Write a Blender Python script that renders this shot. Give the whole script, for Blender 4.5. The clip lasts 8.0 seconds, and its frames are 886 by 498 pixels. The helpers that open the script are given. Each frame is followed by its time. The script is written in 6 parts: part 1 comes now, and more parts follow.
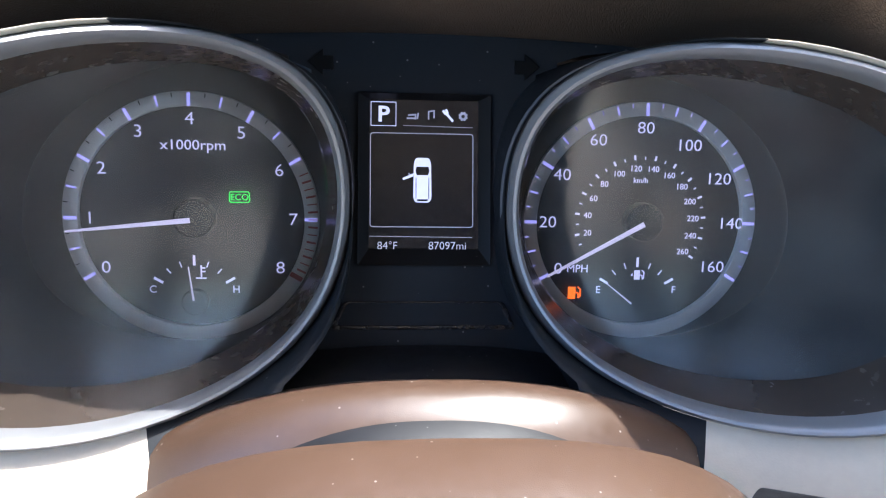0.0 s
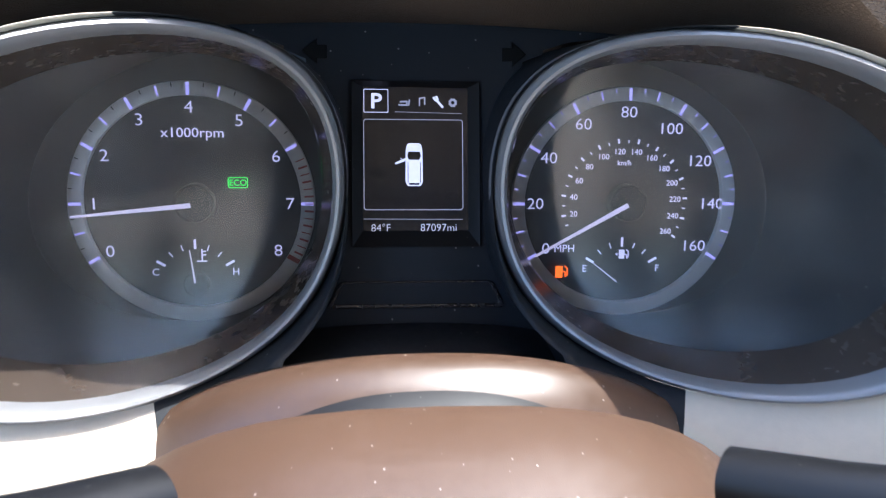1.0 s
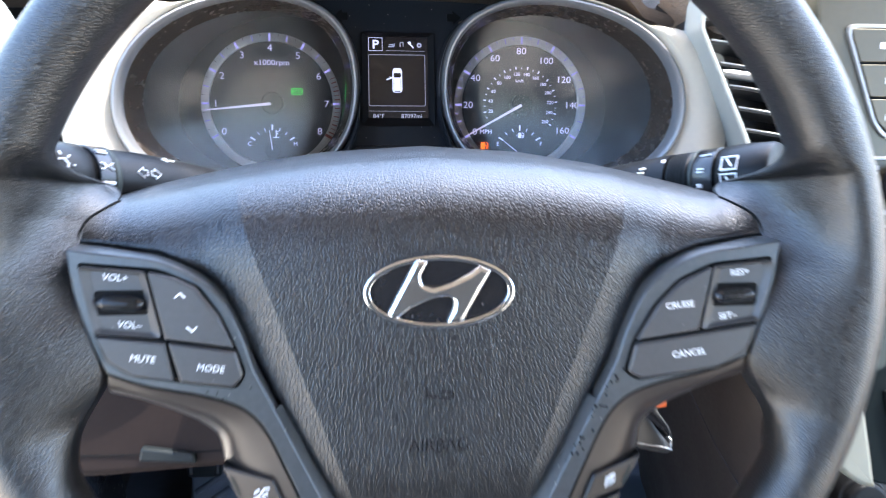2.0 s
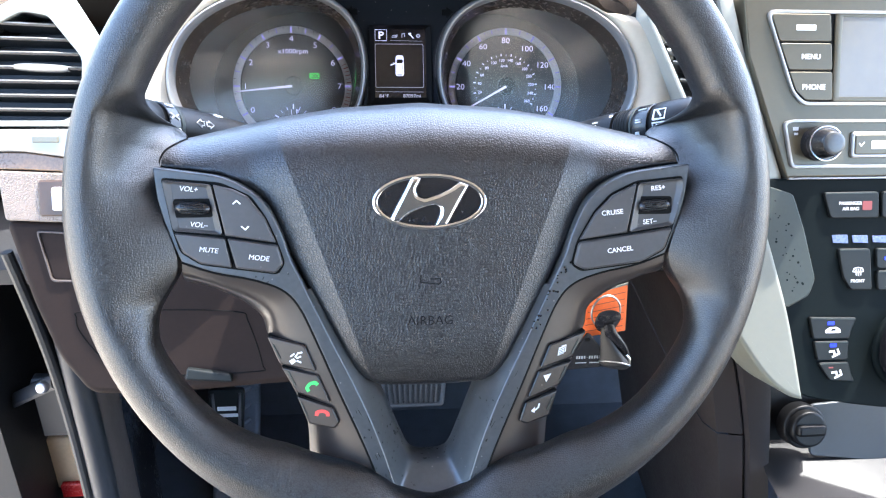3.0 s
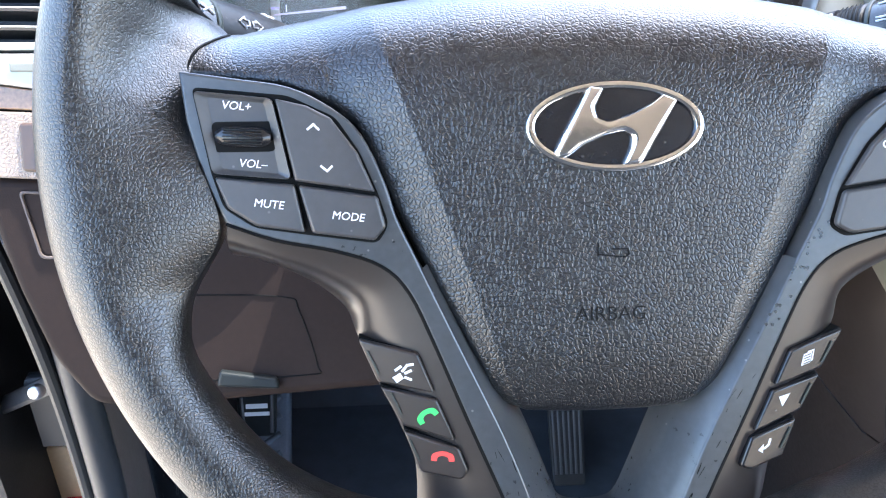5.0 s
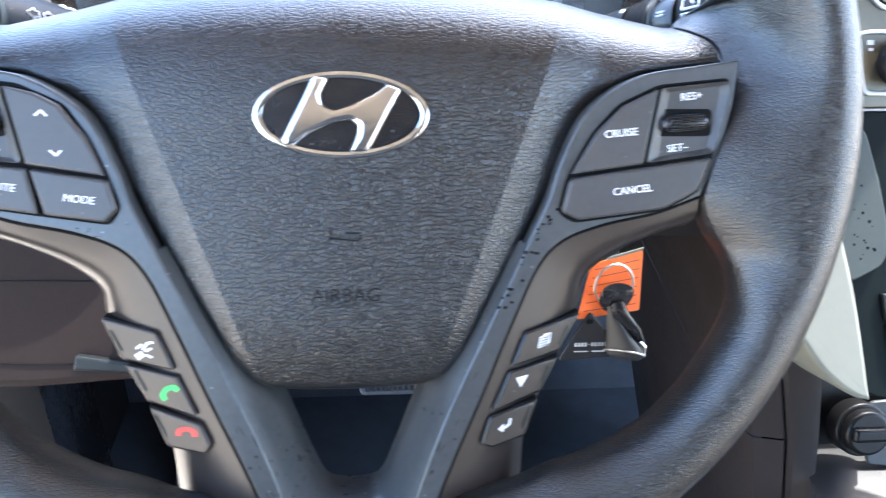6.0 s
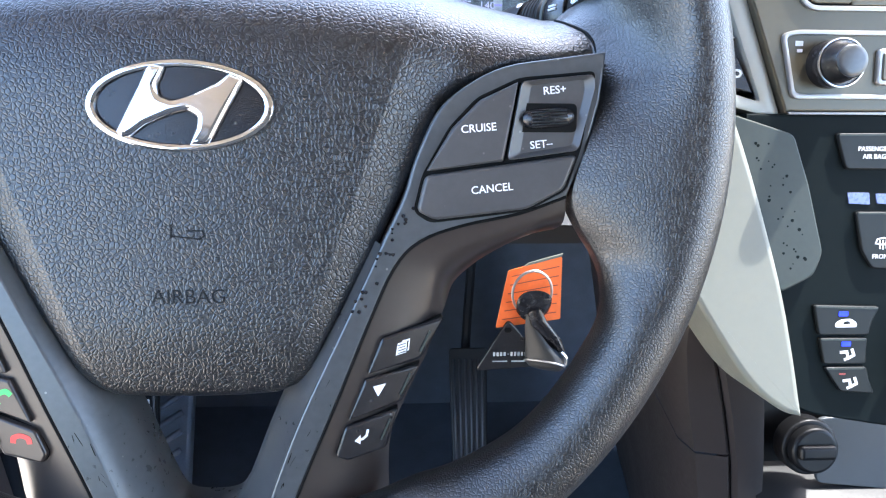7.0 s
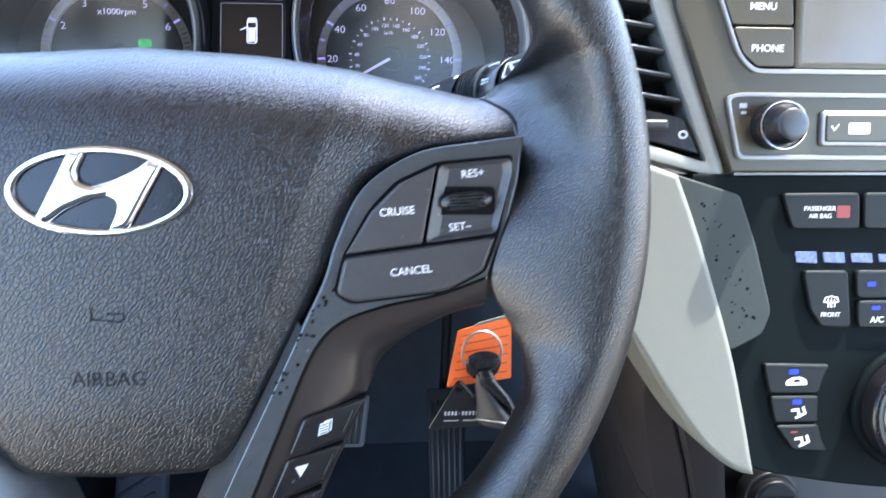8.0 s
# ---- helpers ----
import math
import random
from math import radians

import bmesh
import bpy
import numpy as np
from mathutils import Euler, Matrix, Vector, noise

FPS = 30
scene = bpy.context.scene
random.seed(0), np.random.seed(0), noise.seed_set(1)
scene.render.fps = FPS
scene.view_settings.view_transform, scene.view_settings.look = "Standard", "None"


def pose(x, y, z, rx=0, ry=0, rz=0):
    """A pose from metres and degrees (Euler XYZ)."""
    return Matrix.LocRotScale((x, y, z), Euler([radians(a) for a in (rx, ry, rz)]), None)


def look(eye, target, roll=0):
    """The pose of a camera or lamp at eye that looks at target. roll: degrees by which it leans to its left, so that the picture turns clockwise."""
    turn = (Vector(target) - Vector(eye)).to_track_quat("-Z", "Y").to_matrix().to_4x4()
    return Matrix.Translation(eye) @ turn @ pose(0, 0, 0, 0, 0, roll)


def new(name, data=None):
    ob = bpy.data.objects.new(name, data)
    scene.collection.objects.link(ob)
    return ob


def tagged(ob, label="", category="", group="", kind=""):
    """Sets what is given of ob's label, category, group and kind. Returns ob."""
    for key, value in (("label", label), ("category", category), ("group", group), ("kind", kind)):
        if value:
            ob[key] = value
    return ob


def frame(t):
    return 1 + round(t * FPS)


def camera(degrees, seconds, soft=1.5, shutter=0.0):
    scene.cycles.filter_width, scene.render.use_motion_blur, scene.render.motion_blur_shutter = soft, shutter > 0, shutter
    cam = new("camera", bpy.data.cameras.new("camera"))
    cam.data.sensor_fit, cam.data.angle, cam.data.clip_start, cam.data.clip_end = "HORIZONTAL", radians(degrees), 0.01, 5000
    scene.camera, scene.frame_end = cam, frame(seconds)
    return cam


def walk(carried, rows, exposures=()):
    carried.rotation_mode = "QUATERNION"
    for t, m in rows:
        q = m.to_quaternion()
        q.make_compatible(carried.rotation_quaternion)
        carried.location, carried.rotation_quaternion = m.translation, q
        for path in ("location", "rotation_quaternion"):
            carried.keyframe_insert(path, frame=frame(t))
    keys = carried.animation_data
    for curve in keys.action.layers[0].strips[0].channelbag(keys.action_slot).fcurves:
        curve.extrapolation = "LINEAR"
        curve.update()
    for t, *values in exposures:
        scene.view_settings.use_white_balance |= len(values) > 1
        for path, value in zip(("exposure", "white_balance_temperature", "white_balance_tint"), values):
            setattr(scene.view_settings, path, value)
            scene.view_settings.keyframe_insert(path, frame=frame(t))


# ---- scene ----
cam = camera(58.15, 8.0, soft=1.15, shutter=0.35)
PATH = [
    (0.0, -0.0238, -0.0000, 0.7800, 60.00, -2.94, -4.42),
    (0.5, -0.0252, 0.0019, 0.7813, 59.15, -2.94, -4.97),
    (1.0, -0.0237, -0.0137, 0.7847, 59.15, -2.62, -5.04),
    (1.2, -0.0233, -0.0555, 0.7976, 59.44, -2.56, -5.11),
    (1.5, -0.0311, -0.1451, 0.8175, 59.14, -2.60, -5.59),
    (1.7, -0.0306, -0.2108, 0.8198, 59.49, -2.66, -5.52),
    (2.0, -0.0324, -0.3032, 0.8347, 59.99, -2.33, -5.54),
    (2.2, -0.0337, -0.3569, 0.8452, 60.44, -2.25, -5.52),
    (3.3, -0.0364, -0.4239, 0.8423, 61.06, -1.53, -5.14),
    (3.5, -0.0464, -0.3904, 0.8241, 60.87, -1.35, -5.00),
    (4.0, -0.0726, -0.3187, 0.7742, 60.87, -1.02, -4.64),
    (4.2, -0.0830, -0.3014, 0.7649, 60.41, -1.07, -4.87),
    (5.3, -0.0831, -0.2822, 0.7574, 59.37, -1.23, -4.70),
    (5.5, -0.0592, -0.2889, 0.7606, 59.24, -1.01, -4.17),
    (6.0, 0.0133, -0.3023, 0.7613, 59.28, -1.44, -4.31),
    (6.5, 0.0623, -0.2967, 0.7549, 59.53, -1.64, -3.83),
    (7.0, 0.0712, -0.2937, 0.7515, 60.00, -1.65, -3.37),
    (7.5, 0.0745, -0.2958, 0.7523, 60.84, -1.60, -3.15),
    (8.0, 0.0981, -0.2875, 0.7702, 61.92, -1.65, -3.69),
]
walk(cam, [(t, pose(x, y, z, a, b, c)) for t, x, y, z, a, b, c in PATH], [(0.0, 3.42, 5800, 8), (1.0, 3.38, 5800, 8), (1.5, 3.50, 5900, 8), (2.0, 3.74, 6000, 8), (3.5, 3.84, 6050, 8), (5.5, 3.95, 6050, 8), (7.0, 3.80, 5950, 8), (8.0, 3.62, 5900, 8)])

# ---- light ----
SUN = Vector((0.36, 0.20, 0.91)).normalized()
world = bpy.data.worlds.new("sky")
scene.world = world
world.use_nodes = True
wn = world.node_tree.nodes
sky = wn.new("ShaderNodeTexSky")
sky.sky_type, sky.sun_disc = "NISHITA", False
sky.dust_density = 2.6
sky.sun_elevation = math.asin(SUN.z)
sky.sun_rotation = math.atan2(SUN.x, SUN.y)
wn["Background"].inputs["Strength"].default_value = 0.15
world.node_tree.links.new(sky.outputs[0], wn["Background"].inputs["Color"])
sun = new("sun", bpy.data.lights.new("sun", "SUN"))
sun.data.energy, sun.data.angle, sun.data.color = 1.5, radians(0.53), (1.0, 0.94, 0.86)
sun.matrix_world = look(SUN * 5, (0, 0, 0))


# ---- materials ----
def material(name, colour, rough=0.5, metal=0.0, vary=0.12, scale=60.0, bump=0.0, bump_scale=900.0, cells=False, coat=0.0, dust=0.0, rough_vary=0.08, dist=0.0004, spec=0.5):
    """Principled surface: two scales of colour and gloss variation, a fine relief, pale dust specks."""
    m = bpy.data.materials.new(name)
    m.use_nodes = True
    nt = m.node_tree
    n, l = nt.nodes, nt.links
    p = n["Principled BSDF"]
    tc = n.new("ShaderNodeTexCoord")
    big, fine = n.new("ShaderNodeTexNoise"), n.new("ShaderNodeTexNoise")
    big.inputs["Scale"].default_value, big.inputs["Detail"].default_value = scale * 0.3, 3
    fine.inputs["Scale"].default_value, fine.inputs["Detail"].default_value = scale * 7, 4
    l.new(tc.outputs["Object"], big.inputs["Vector"])
    l.new(tc.outputs["Object"], fine.inputs["Vector"])
    add = n.new("ShaderNodeMath")
    add.operation = "ADD"
    l.new(big.outputs["Fac"], add.inputs[0])
    l.new(fine.outputs["Fac"], add.inputs[1])
    ramp = n.new("ShaderNodeMapRange")
    ramp.inputs["From Min"].default_value, ramp.inputs["From Max"].default_value = 0.6, 1.4
    ramp.inputs["To Min"].default_value, ramp.inputs["To Max"].default_value = 1 - vary, 1 + vary
    l.new(add.outputs[0], ramp.inputs["Value"])
    col = n.new("ShaderNodeMix")
    col.data_type, col.blend_type = "RGBA", "MULTIPLY"
    col.inputs["Factor"].default_value = 1
    col.inputs["A"].default_value = (*colour, 1)
    l.new(ramp.outputs[0], col.inputs["B"])
    out = col.outputs["Result"]
    if dust:
        v = n.new("ShaderNodeTexVoronoi")
        v.inputs["Scale"].default_value = 160
        l.new(tc.outputs["Object"], v.inputs["Vector"])
        speck = n.new("ShaderNodeMapRange")
        speck.inputs["From Min"].default_value, speck.inputs["From Max"].default_value = 0.05, 0.085
        speck.inputs["To Min"].default_value, speck.inputs["To Max"].default_value = dust, 0.0
        l.new(v.outputs["Distance"], speck.inputs["Value"])
        dm = n.new("ShaderNodeMix")
        dm.data_type = "RGBA"
        dm.inputs["B"].default_value = (0.55, 0.52, 0.48, 1)
        l.new(speck.outputs[0], dm.inputs["Factor"])
        l.new(out, dm.inputs["A"])
        out = dm.outputs["Result"]
    l.new(out, p.inputs["Base Color"])
    rr = n.new("ShaderNodeMapRange")
    rr.inputs["From Min"].default_value, rr.inputs["From Max"].default_value = 0.6, 1.4
    rr.inputs["To Min"].default_value, rr.inputs["To Max"].default_value = max(0.02, rough - rough_vary), min(1, rough + rough_vary)
    l.new(add.outputs[0], rr.inputs["Value"])
    l.new(rr.outputs[0], p.inputs["Roughness"])
    p.inputs["Metallic"].default_value = metal
    p.inputs["Specular IOR Level"].default_value = spec
    p.inputs["Coat Weight"].default_value = coat
    p.inputs["Coat Roughness"].default_value = 0.08
    if bump:
        b = n.new("ShaderNodeBump")
        b.inputs["Strength"].default_value, b.inputs["Distance"].default_value = bump, dist
        if cells:
            warp = n.new("ShaderNodeTexNoise")
            warp.inputs["Scale"].default_value = bump_scale * 0.35
            l.new(tc.outputs["Object"], warp.inputs["Vector"])
            mixv = n.new("ShaderNodeMix")
            mixv.data_type, mixv.blend_type = "RGBA", "LINEAR_LIGHT"
            mixv.inputs["Factor"].default_value = 0.0009
            l.new(tc.outputs["Object"], mixv.inputs["A"])
            l.new(warp.outputs["Color"], mixv.inputs["B"])
            v = n.new("ShaderNodeTexVoronoi")
            v.feature = "DISTANCE_TO_EDGE"
            v.inputs["Randomness"].default_value = 0.95
            v.inputs["Scale"].default_value = bump_scale
            l.new(mixv.outputs["Result"], v.inputs["Vector"])
            dome = n.new("ShaderNodeMapRange")
            dome.interpolation_type = "SMOOTHERSTEP"
            dome.inputs["From Min"].default_value, dome.inputs["From Max"].default_value = -0.03, 0.27
            l.new(v.outputs["Distance"], dome.inputs["Value"])
            l.new(dome.outputs[0], b.inputs["Height"])
            # creases reflect less: their shade is put into the specular level
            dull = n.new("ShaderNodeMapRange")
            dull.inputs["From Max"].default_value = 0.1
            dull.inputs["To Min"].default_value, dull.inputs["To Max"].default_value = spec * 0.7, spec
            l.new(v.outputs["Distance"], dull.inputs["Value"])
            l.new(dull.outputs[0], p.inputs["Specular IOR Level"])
        else:
            h = n.new("ShaderNodeTexNoise")
            h.inputs["Scale"].default_value, h.inputs["Detail"].default_value = bump_scale, 3
            l.new(tc.outputs["Object"], h.inputs["Vector"])
            l.new(h.outputs["Fac"], b.inputs["Height"])
        l.new(b.outputs[0], p.inputs["Normal"])
    return m


def lit(name, colour, strength):
    """A printed mark or lamp lit from behind."""
    m = material(name, tuple(0.6 * c for c in colour), 0.5)
    p = m.node_tree.nodes["Principled BSDF"]
    p.inputs["Emission Color"].default_value = (*colour, 1)
    p.inputs["Emission Strength"].default_value = strength
    return m


def clear(name, rough=0.16, dust=0.028):
    """A thin clear pane: straight through, a glossy reflection, a patchy film of dust."""
    m = bpy.data.materials.new(name)
    m.use_nodes = True
    n, l = m.node_tree.nodes, m.node_tree.links
    n.remove(n["Principled BSDF"])
    out = n["Material Output"]
    through_, gloss, film = n.new("ShaderNodeBsdfTransparent"), n.new("ShaderNodeBsdfGlossy"), n.new("ShaderNodeBsdfDiffuse")
    gloss.inputs["Roughness"].default_value = rough
    film.inputs["Color"].default_value = (0.75, 0.70, 0.62, 1)
    tc, ns, mr = n.new("ShaderNodeTexCoord"), n.new("ShaderNodeTexNoise"), n.new("ShaderNodeMapRange")
    ns.inputs["Scale"].default_value, ns.inputs["Detail"].default_value = 30, 6
    mr.inputs["From Min"].default_value, mr.inputs["From Max"].default_value = 0.35, 0.7
    mr.inputs["To Min"].default_value, mr.inputs["To Max"].default_value = dust * 0.5, dust * 1.4
    l.new(tc.outputs["Object"], ns.inputs["Vector"])
    l.new(ns.outputs["Fac"], mr.inputs["Value"])
    fr = n.new("ShaderNodeFresnel")
    fr.inputs["IOR"].default_value = 1.27
    a, b = n.new("ShaderNodeMixShader"), n.new("ShaderNodeMixShader")
    l.new(mr.outputs[0], a.inputs[0])
    l.new(through_.outputs[0], a.inputs[1])
    l.new(film.outputs[0], a.inputs[2])
    l.new(fr.outputs[0], b.inputs[0])
    l.new(a.outputs[0], b.inputs[1])
    l.new(gloss.outputs[0], b.inputs[2])
    l.new(b.outputs[0], out.inputs["Surface"])
    return m


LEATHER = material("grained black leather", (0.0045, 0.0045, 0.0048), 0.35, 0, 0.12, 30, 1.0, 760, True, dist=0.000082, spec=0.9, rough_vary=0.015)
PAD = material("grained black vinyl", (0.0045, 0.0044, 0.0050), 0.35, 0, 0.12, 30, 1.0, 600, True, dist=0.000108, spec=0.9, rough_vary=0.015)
EMBOSS = material("smooth black vinyl", (0.002, 0.002, 0.0022), 0.5, spec=0.25)
PIANO = material("satin black plastic", (0.013, 0.0125, 0.014), 0.22, 0, 0.2, 40, 0.12, 1500, dust=0.12)
BEZEL = material("dark titanium paint", (0.074, 0.079, 0.084), 0.33, 0.45, 0.15, 50, 0.08, 2500, dust=0.25)
SPOKE = material("dark brown gloss plastic", (0.027, 0.021, 0.0185), 0.3, 0, 0.1, 40, 0.06, 2000, spec=0.5, rough_vary=0.02)
KEYCAP = material("soft black switch plastic", (0.048, 0.047, 0.048), 0.36, 0, 0.12, 60, 0.1, 2500, dust=0.1)
STALK = material("black stalk plastic", (0.005, 0.005, 0.0055), 0.42, 0, 0.12, 60, 0.1, 2500, dust=0.05, spec=0.22)
GAP = material("black gap", (0.004, 0.004, 0.004), 0.6, spec=0.1)
CHROME = material("chrome", (0.78, 0.79, 0.81), 0.09, 1.0, 0.04, 60, rough_vary=0.04)
INK = material("white print", (0.75, 0.76, 0.78), 0.5, 0, 0.05)
MATT = material("matt black cluster plastic", (0.010, 0.012, 0.015), 0.55, 0, 0.15, 60, 0.15, 2600, dust=0.3, spec=0.18)
FACE = material("dial face", (0.0075, 0.0085, 0.011), 0.55, 0, 0.12, 50, 0.05, 3000)
RING = material("silver dial ring", (0.46, 0.455, 0.45), 0.42, 0.35, 0.08, 40)
PODRIM = material("satin grey pod rim", (0.20, 0.20, 0.205), 0.4, 0.45, 0.05, 20, rough_vary=0.03)
TICK = lit("lilac tick", (0.42, 0.38, 0.95), 0.085)
NUMBER = lit("white numeral", (0.66, 0.63, 1.0), 0.08)
NEEDLE = lit("white needle", (0.50, 0.45, 0.66), 0.09)
REDMARK = material("red mark", (0.22, 0.035, 0.03), 0.5)
GREENLAMP = lit("green lamp", (0.02, 0.75, 0.06), 0.14)
ORANGELAMP = lit("orange lamp", (1.0, 0.14, 0.01), 0.16)
SCREEN = material("display black", (0.008, 0.008, 0.012), 0.22, 0, 0.1, 40)
PIXEL = lit("display white", (0.66, 0.66, 0.95), 0.10)
TEXTPIXEL = lit("display text", (0.50, 0.50, 0.66), 0.075)
DIMPIXEL = lit("display grey", (0.40, 0.40, 0.55), 0.06)
PALESILVER = material("pale silver plastic", (0.36, 0.36, 0.32), 0.45, 0.25, 0.05, 30)
SATIN = material("satin silver bezel", (0.31, 0.305, 0.30), 0.38, 0.65, 0.04, 10, rough_vary=0.03)
CREAM = material("cream soft plastic", (0.52, 0.455, 0.36), 0.6, 0, 0.06, 40, 0.25, 1300, dist=0.0003)
PALE = material("pale sage trim plastic", (0.175, 0.176, 0.145), 0.5, 0, 0.05, 30, 0.12, 1500)
BROWN = material("brown column plastic", (0.060, 0.034, 0.021), 0.36, 0, 0.1, 40, 0.25, 2200, dust=0.35, dist=0.0002)
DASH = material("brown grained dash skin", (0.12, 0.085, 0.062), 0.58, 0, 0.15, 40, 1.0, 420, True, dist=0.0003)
VISOR = material("black flexible skin", (0.008, 0.008, 0.009), 0.5, 0, 0.15, 40, 0.1, 900, dust=0.2, spec=0.3)
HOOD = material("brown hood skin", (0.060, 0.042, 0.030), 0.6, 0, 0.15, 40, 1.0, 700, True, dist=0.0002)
KNEE = material("dark brown grained plastic", (0.021, 0.0145, 0.0125), 0.55, 0, 0.12, 40, 0.3, 1400, dist=0.0003, spec=0.06)
TAN = material("tan sunlit ground colour", (0.62, 0.46, 0.28), 0.5, 0, 0.1, 30)
FAINT = material("worn grey print", (0.36, 0.37, 0.38), 0.5, 0, 0.2, 300)
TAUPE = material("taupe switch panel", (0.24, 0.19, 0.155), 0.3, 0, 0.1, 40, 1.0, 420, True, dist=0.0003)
WOOD = material("dark burl wood trim", (0.15, 0.085, 0.04), 0.3, 0, 0.6, 70, coat=0.5)
STACKMETAL = material("bronze silver stack paint", (0.095, 0.085, 0.062), 0.36, 0.6, 0.06, 40, 0.05, 2500)
STACKDARK = material("charcoal stack plastic", (0.0055, 0.0085, 0.0092), 0.6, 0, 0.12, 40, 0.15, 1800, dist=0.0002, spec=0.06)
GREYTRIM = material("spotted grey trim", (0.038, 0.045, 0.040), 0.48, 0.2, 0.1, 40, 0.08, 2000, spec=0.35)
BUTTON = material("charcoal button", (0.011, 0.0135, 0.0142), 0.45, 0, 0.1, 50, 0.1, 2000, spec=0.2)
VENTBLACK = material("vent black", (0.012, 0.012, 0.013), 0.45)
SLAT = material("vent slat", (0.035, 0.035, 0.037), 0.35, 0.1, 0.1, 60)
BLUELED = lit("blue lamp", (0.01, 0.03, 0.9), 0.14)
BLUEBAR = material("blue grey indicator window", (0.11, 0.14, 0.30), 0.25)
GREENICON = lit("green icon", (0.05, 0.6, 0.12), 0.05)
REDICON = lit("red icon", (0.8, 0.06, 0.05), 0.04)
GLASS = clear("clear lens")
TAGORANGE = material("orange paper tag", (0.85, 0.16, 0.03), 0.5, 0, 0.1, 60)
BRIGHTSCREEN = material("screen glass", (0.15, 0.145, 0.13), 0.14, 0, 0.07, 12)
TUNNELSIDE = material("dark brown tunnel plastic", (0.022, 0.017, 0.0155), 0.5, 0, 0.12, 30, 0.2, 1200, spec=0.35)
MATRUBBER = material("blue grey moulded rubber", (0.115, 0.14, 0.18), 0.6, 0, 0.2, 60, 0.2, 900)
TRIMTUBE = material("blue grey trim plastic", (0.016, 0.018, 0.022), 0.45, 0, 0.15, 40, 0.2, 1200)
RUBBER = material("black rubber", (0.014, 0.014, 0.015), 0.55, 0, 0.2, 60, 0.2, 900)
PEDALMETAL = material("ribbed grey pedal rubber", (0.09, 0.09, 0.095), 0.45, 0.2, 0.15, 60)
CARPET = material("charcoal carpet", (0.055, 0.064, 0.080), 0.95, 0, 0.3, 120, 0.8, 1400, dist=0.001)
STEEL = material("bare steel", (0.45, 0.45, 0.46), 0.35, 0.9, 0.2, 80)
BODYPAINT = material("black door jamb paint", (0.012, 0.013, 0.016), 0.25, 0, 0.1, 20, coat=0.6)
# Dark tone for unseen surfaces, keeps the wheel's reflections dark
UNSEENDARK = material("dark unseen filler", (0.05, 0.045, 0.04), 0.8, 0, 0.2, 8, 0.3, 900)
LINING = material("beige lining", (0.50, 0.44, 0.35), 0.8, 0, 0.1, 20, 0.3, 900)
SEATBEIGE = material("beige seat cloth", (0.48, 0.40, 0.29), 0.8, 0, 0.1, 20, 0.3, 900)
HEADLINER = material("beige grey headliner cloth", (0.26, 0.23, 0.20), 0.85, 0, 0.1, 20, 0.3, 900)
PODWALL = material("taupe pod wall", (0.040, 0.030, 0.023), 0.25, 0.1, 0.08, 30)
PLATE = material("pale blue grey plate", (0.055, 0.06, 0.065), 0.45, 0.3, 0.08, 30)
KICK = material("taupe kick panel", (0.085, 0.068, 0.060), 0.55, 0, 0.1, 30, 0.2, 1200, spec=0.3)
GROUND = material("pale concrete ground", (0.58, 0.49, 0.37), 0.9, 0, 0.25, 1.2, 0.5, 60, dist=0.01)
REDLAMP = material("red reflector", (0.5, 0.02, 0.02), 0.25)


# ---- builders ----
def mesh_of(bm, name, smooth=True, angle=35):
    bmesh.ops.recalc_face_normals(bm, faces=bm.faces)
    me = bpy.data.meshes.new(name)
    bm.to_mesh(me)
    bm.free()
    if smooth:
        me.polygons.foreach_set("use_smooth", [True] * len(me.polygons))
        me.set_sharp_from_angle(angle=radians(angle))
        me.polygons.foreach_set("use_smooth", [len(p.vertices) < 5 for p in me.polygons])
    return me


def part(name, bm, mat, parent=None, label="", smooth=True, angle=35):
    me = bm if isinstance(bm, bpy.types.Mesh) else mesh_of(bm, name, smooth, angle)
    me.materials.append(mat)
    ob = new(name, me)
    if parent:
        ob.parent = parent
    return tagged(ob, label)


def thing(name, m, label, category, group="", kind=""):
    e = new(name)
    e.empty_display_size = 0.02
    e.matrix_world = m
    return tagged(e, label, category, group, kind)


def spline(pts, n=6, closed=False):
    """A smooth curve through the points."""
    P = [Vector(p) for p in pts]
    k, out = len(P), []
    for i in range(k if closed else k - 1):
        if closed:
            a, b, c, d = P[i - 1], P[i], P[(i + 1) % k], P[(i + 2) % k]
        else:
            a, b, c, d = P[max(i - 1, 0)], P[i], P[i + 1], P[min(i + 2, k - 1)]
        for j in range(n):
            t = j / n
            out.append(0.5 * ((2 * b) + (c - a) * t + (2 * a - 5 * b + 4 * c - d) * t * t + (3 * b - a - 3 * c + d) * t ** 3))
    if not closed:
        out.append(P[-1])
    return out


def fillet(pts, r, n=4):
    """The polygon with its corners rounded by about r."""
    P = [Vector(p[:2]) for p in pts]
    out = []
    for i, b in enumerate(P):
        a, c = P[i - 1], P[(i + 1) % len(P)]
        u, v = a - b, c - b
        s = min(r, u.length * 0.45, v.length * 0.45)
        p, q = b + u.normalized() * s, b + v.normalized() * s
        for j in range(n + 1):
            t = j / n
            out.append((1 - t) ** 2 * p + 2 * t * (1 - t) * b + t * t * q)
    return out


def rrect(cx, cy, w, h, r, n=4):
    return fillet([(cx - w / 2, cy - h / 2), (cx + w / 2, cy - h / 2), (cx + w / 2, cy + h / 2), (cx - w / 2, cy + h / 2)], r, n)


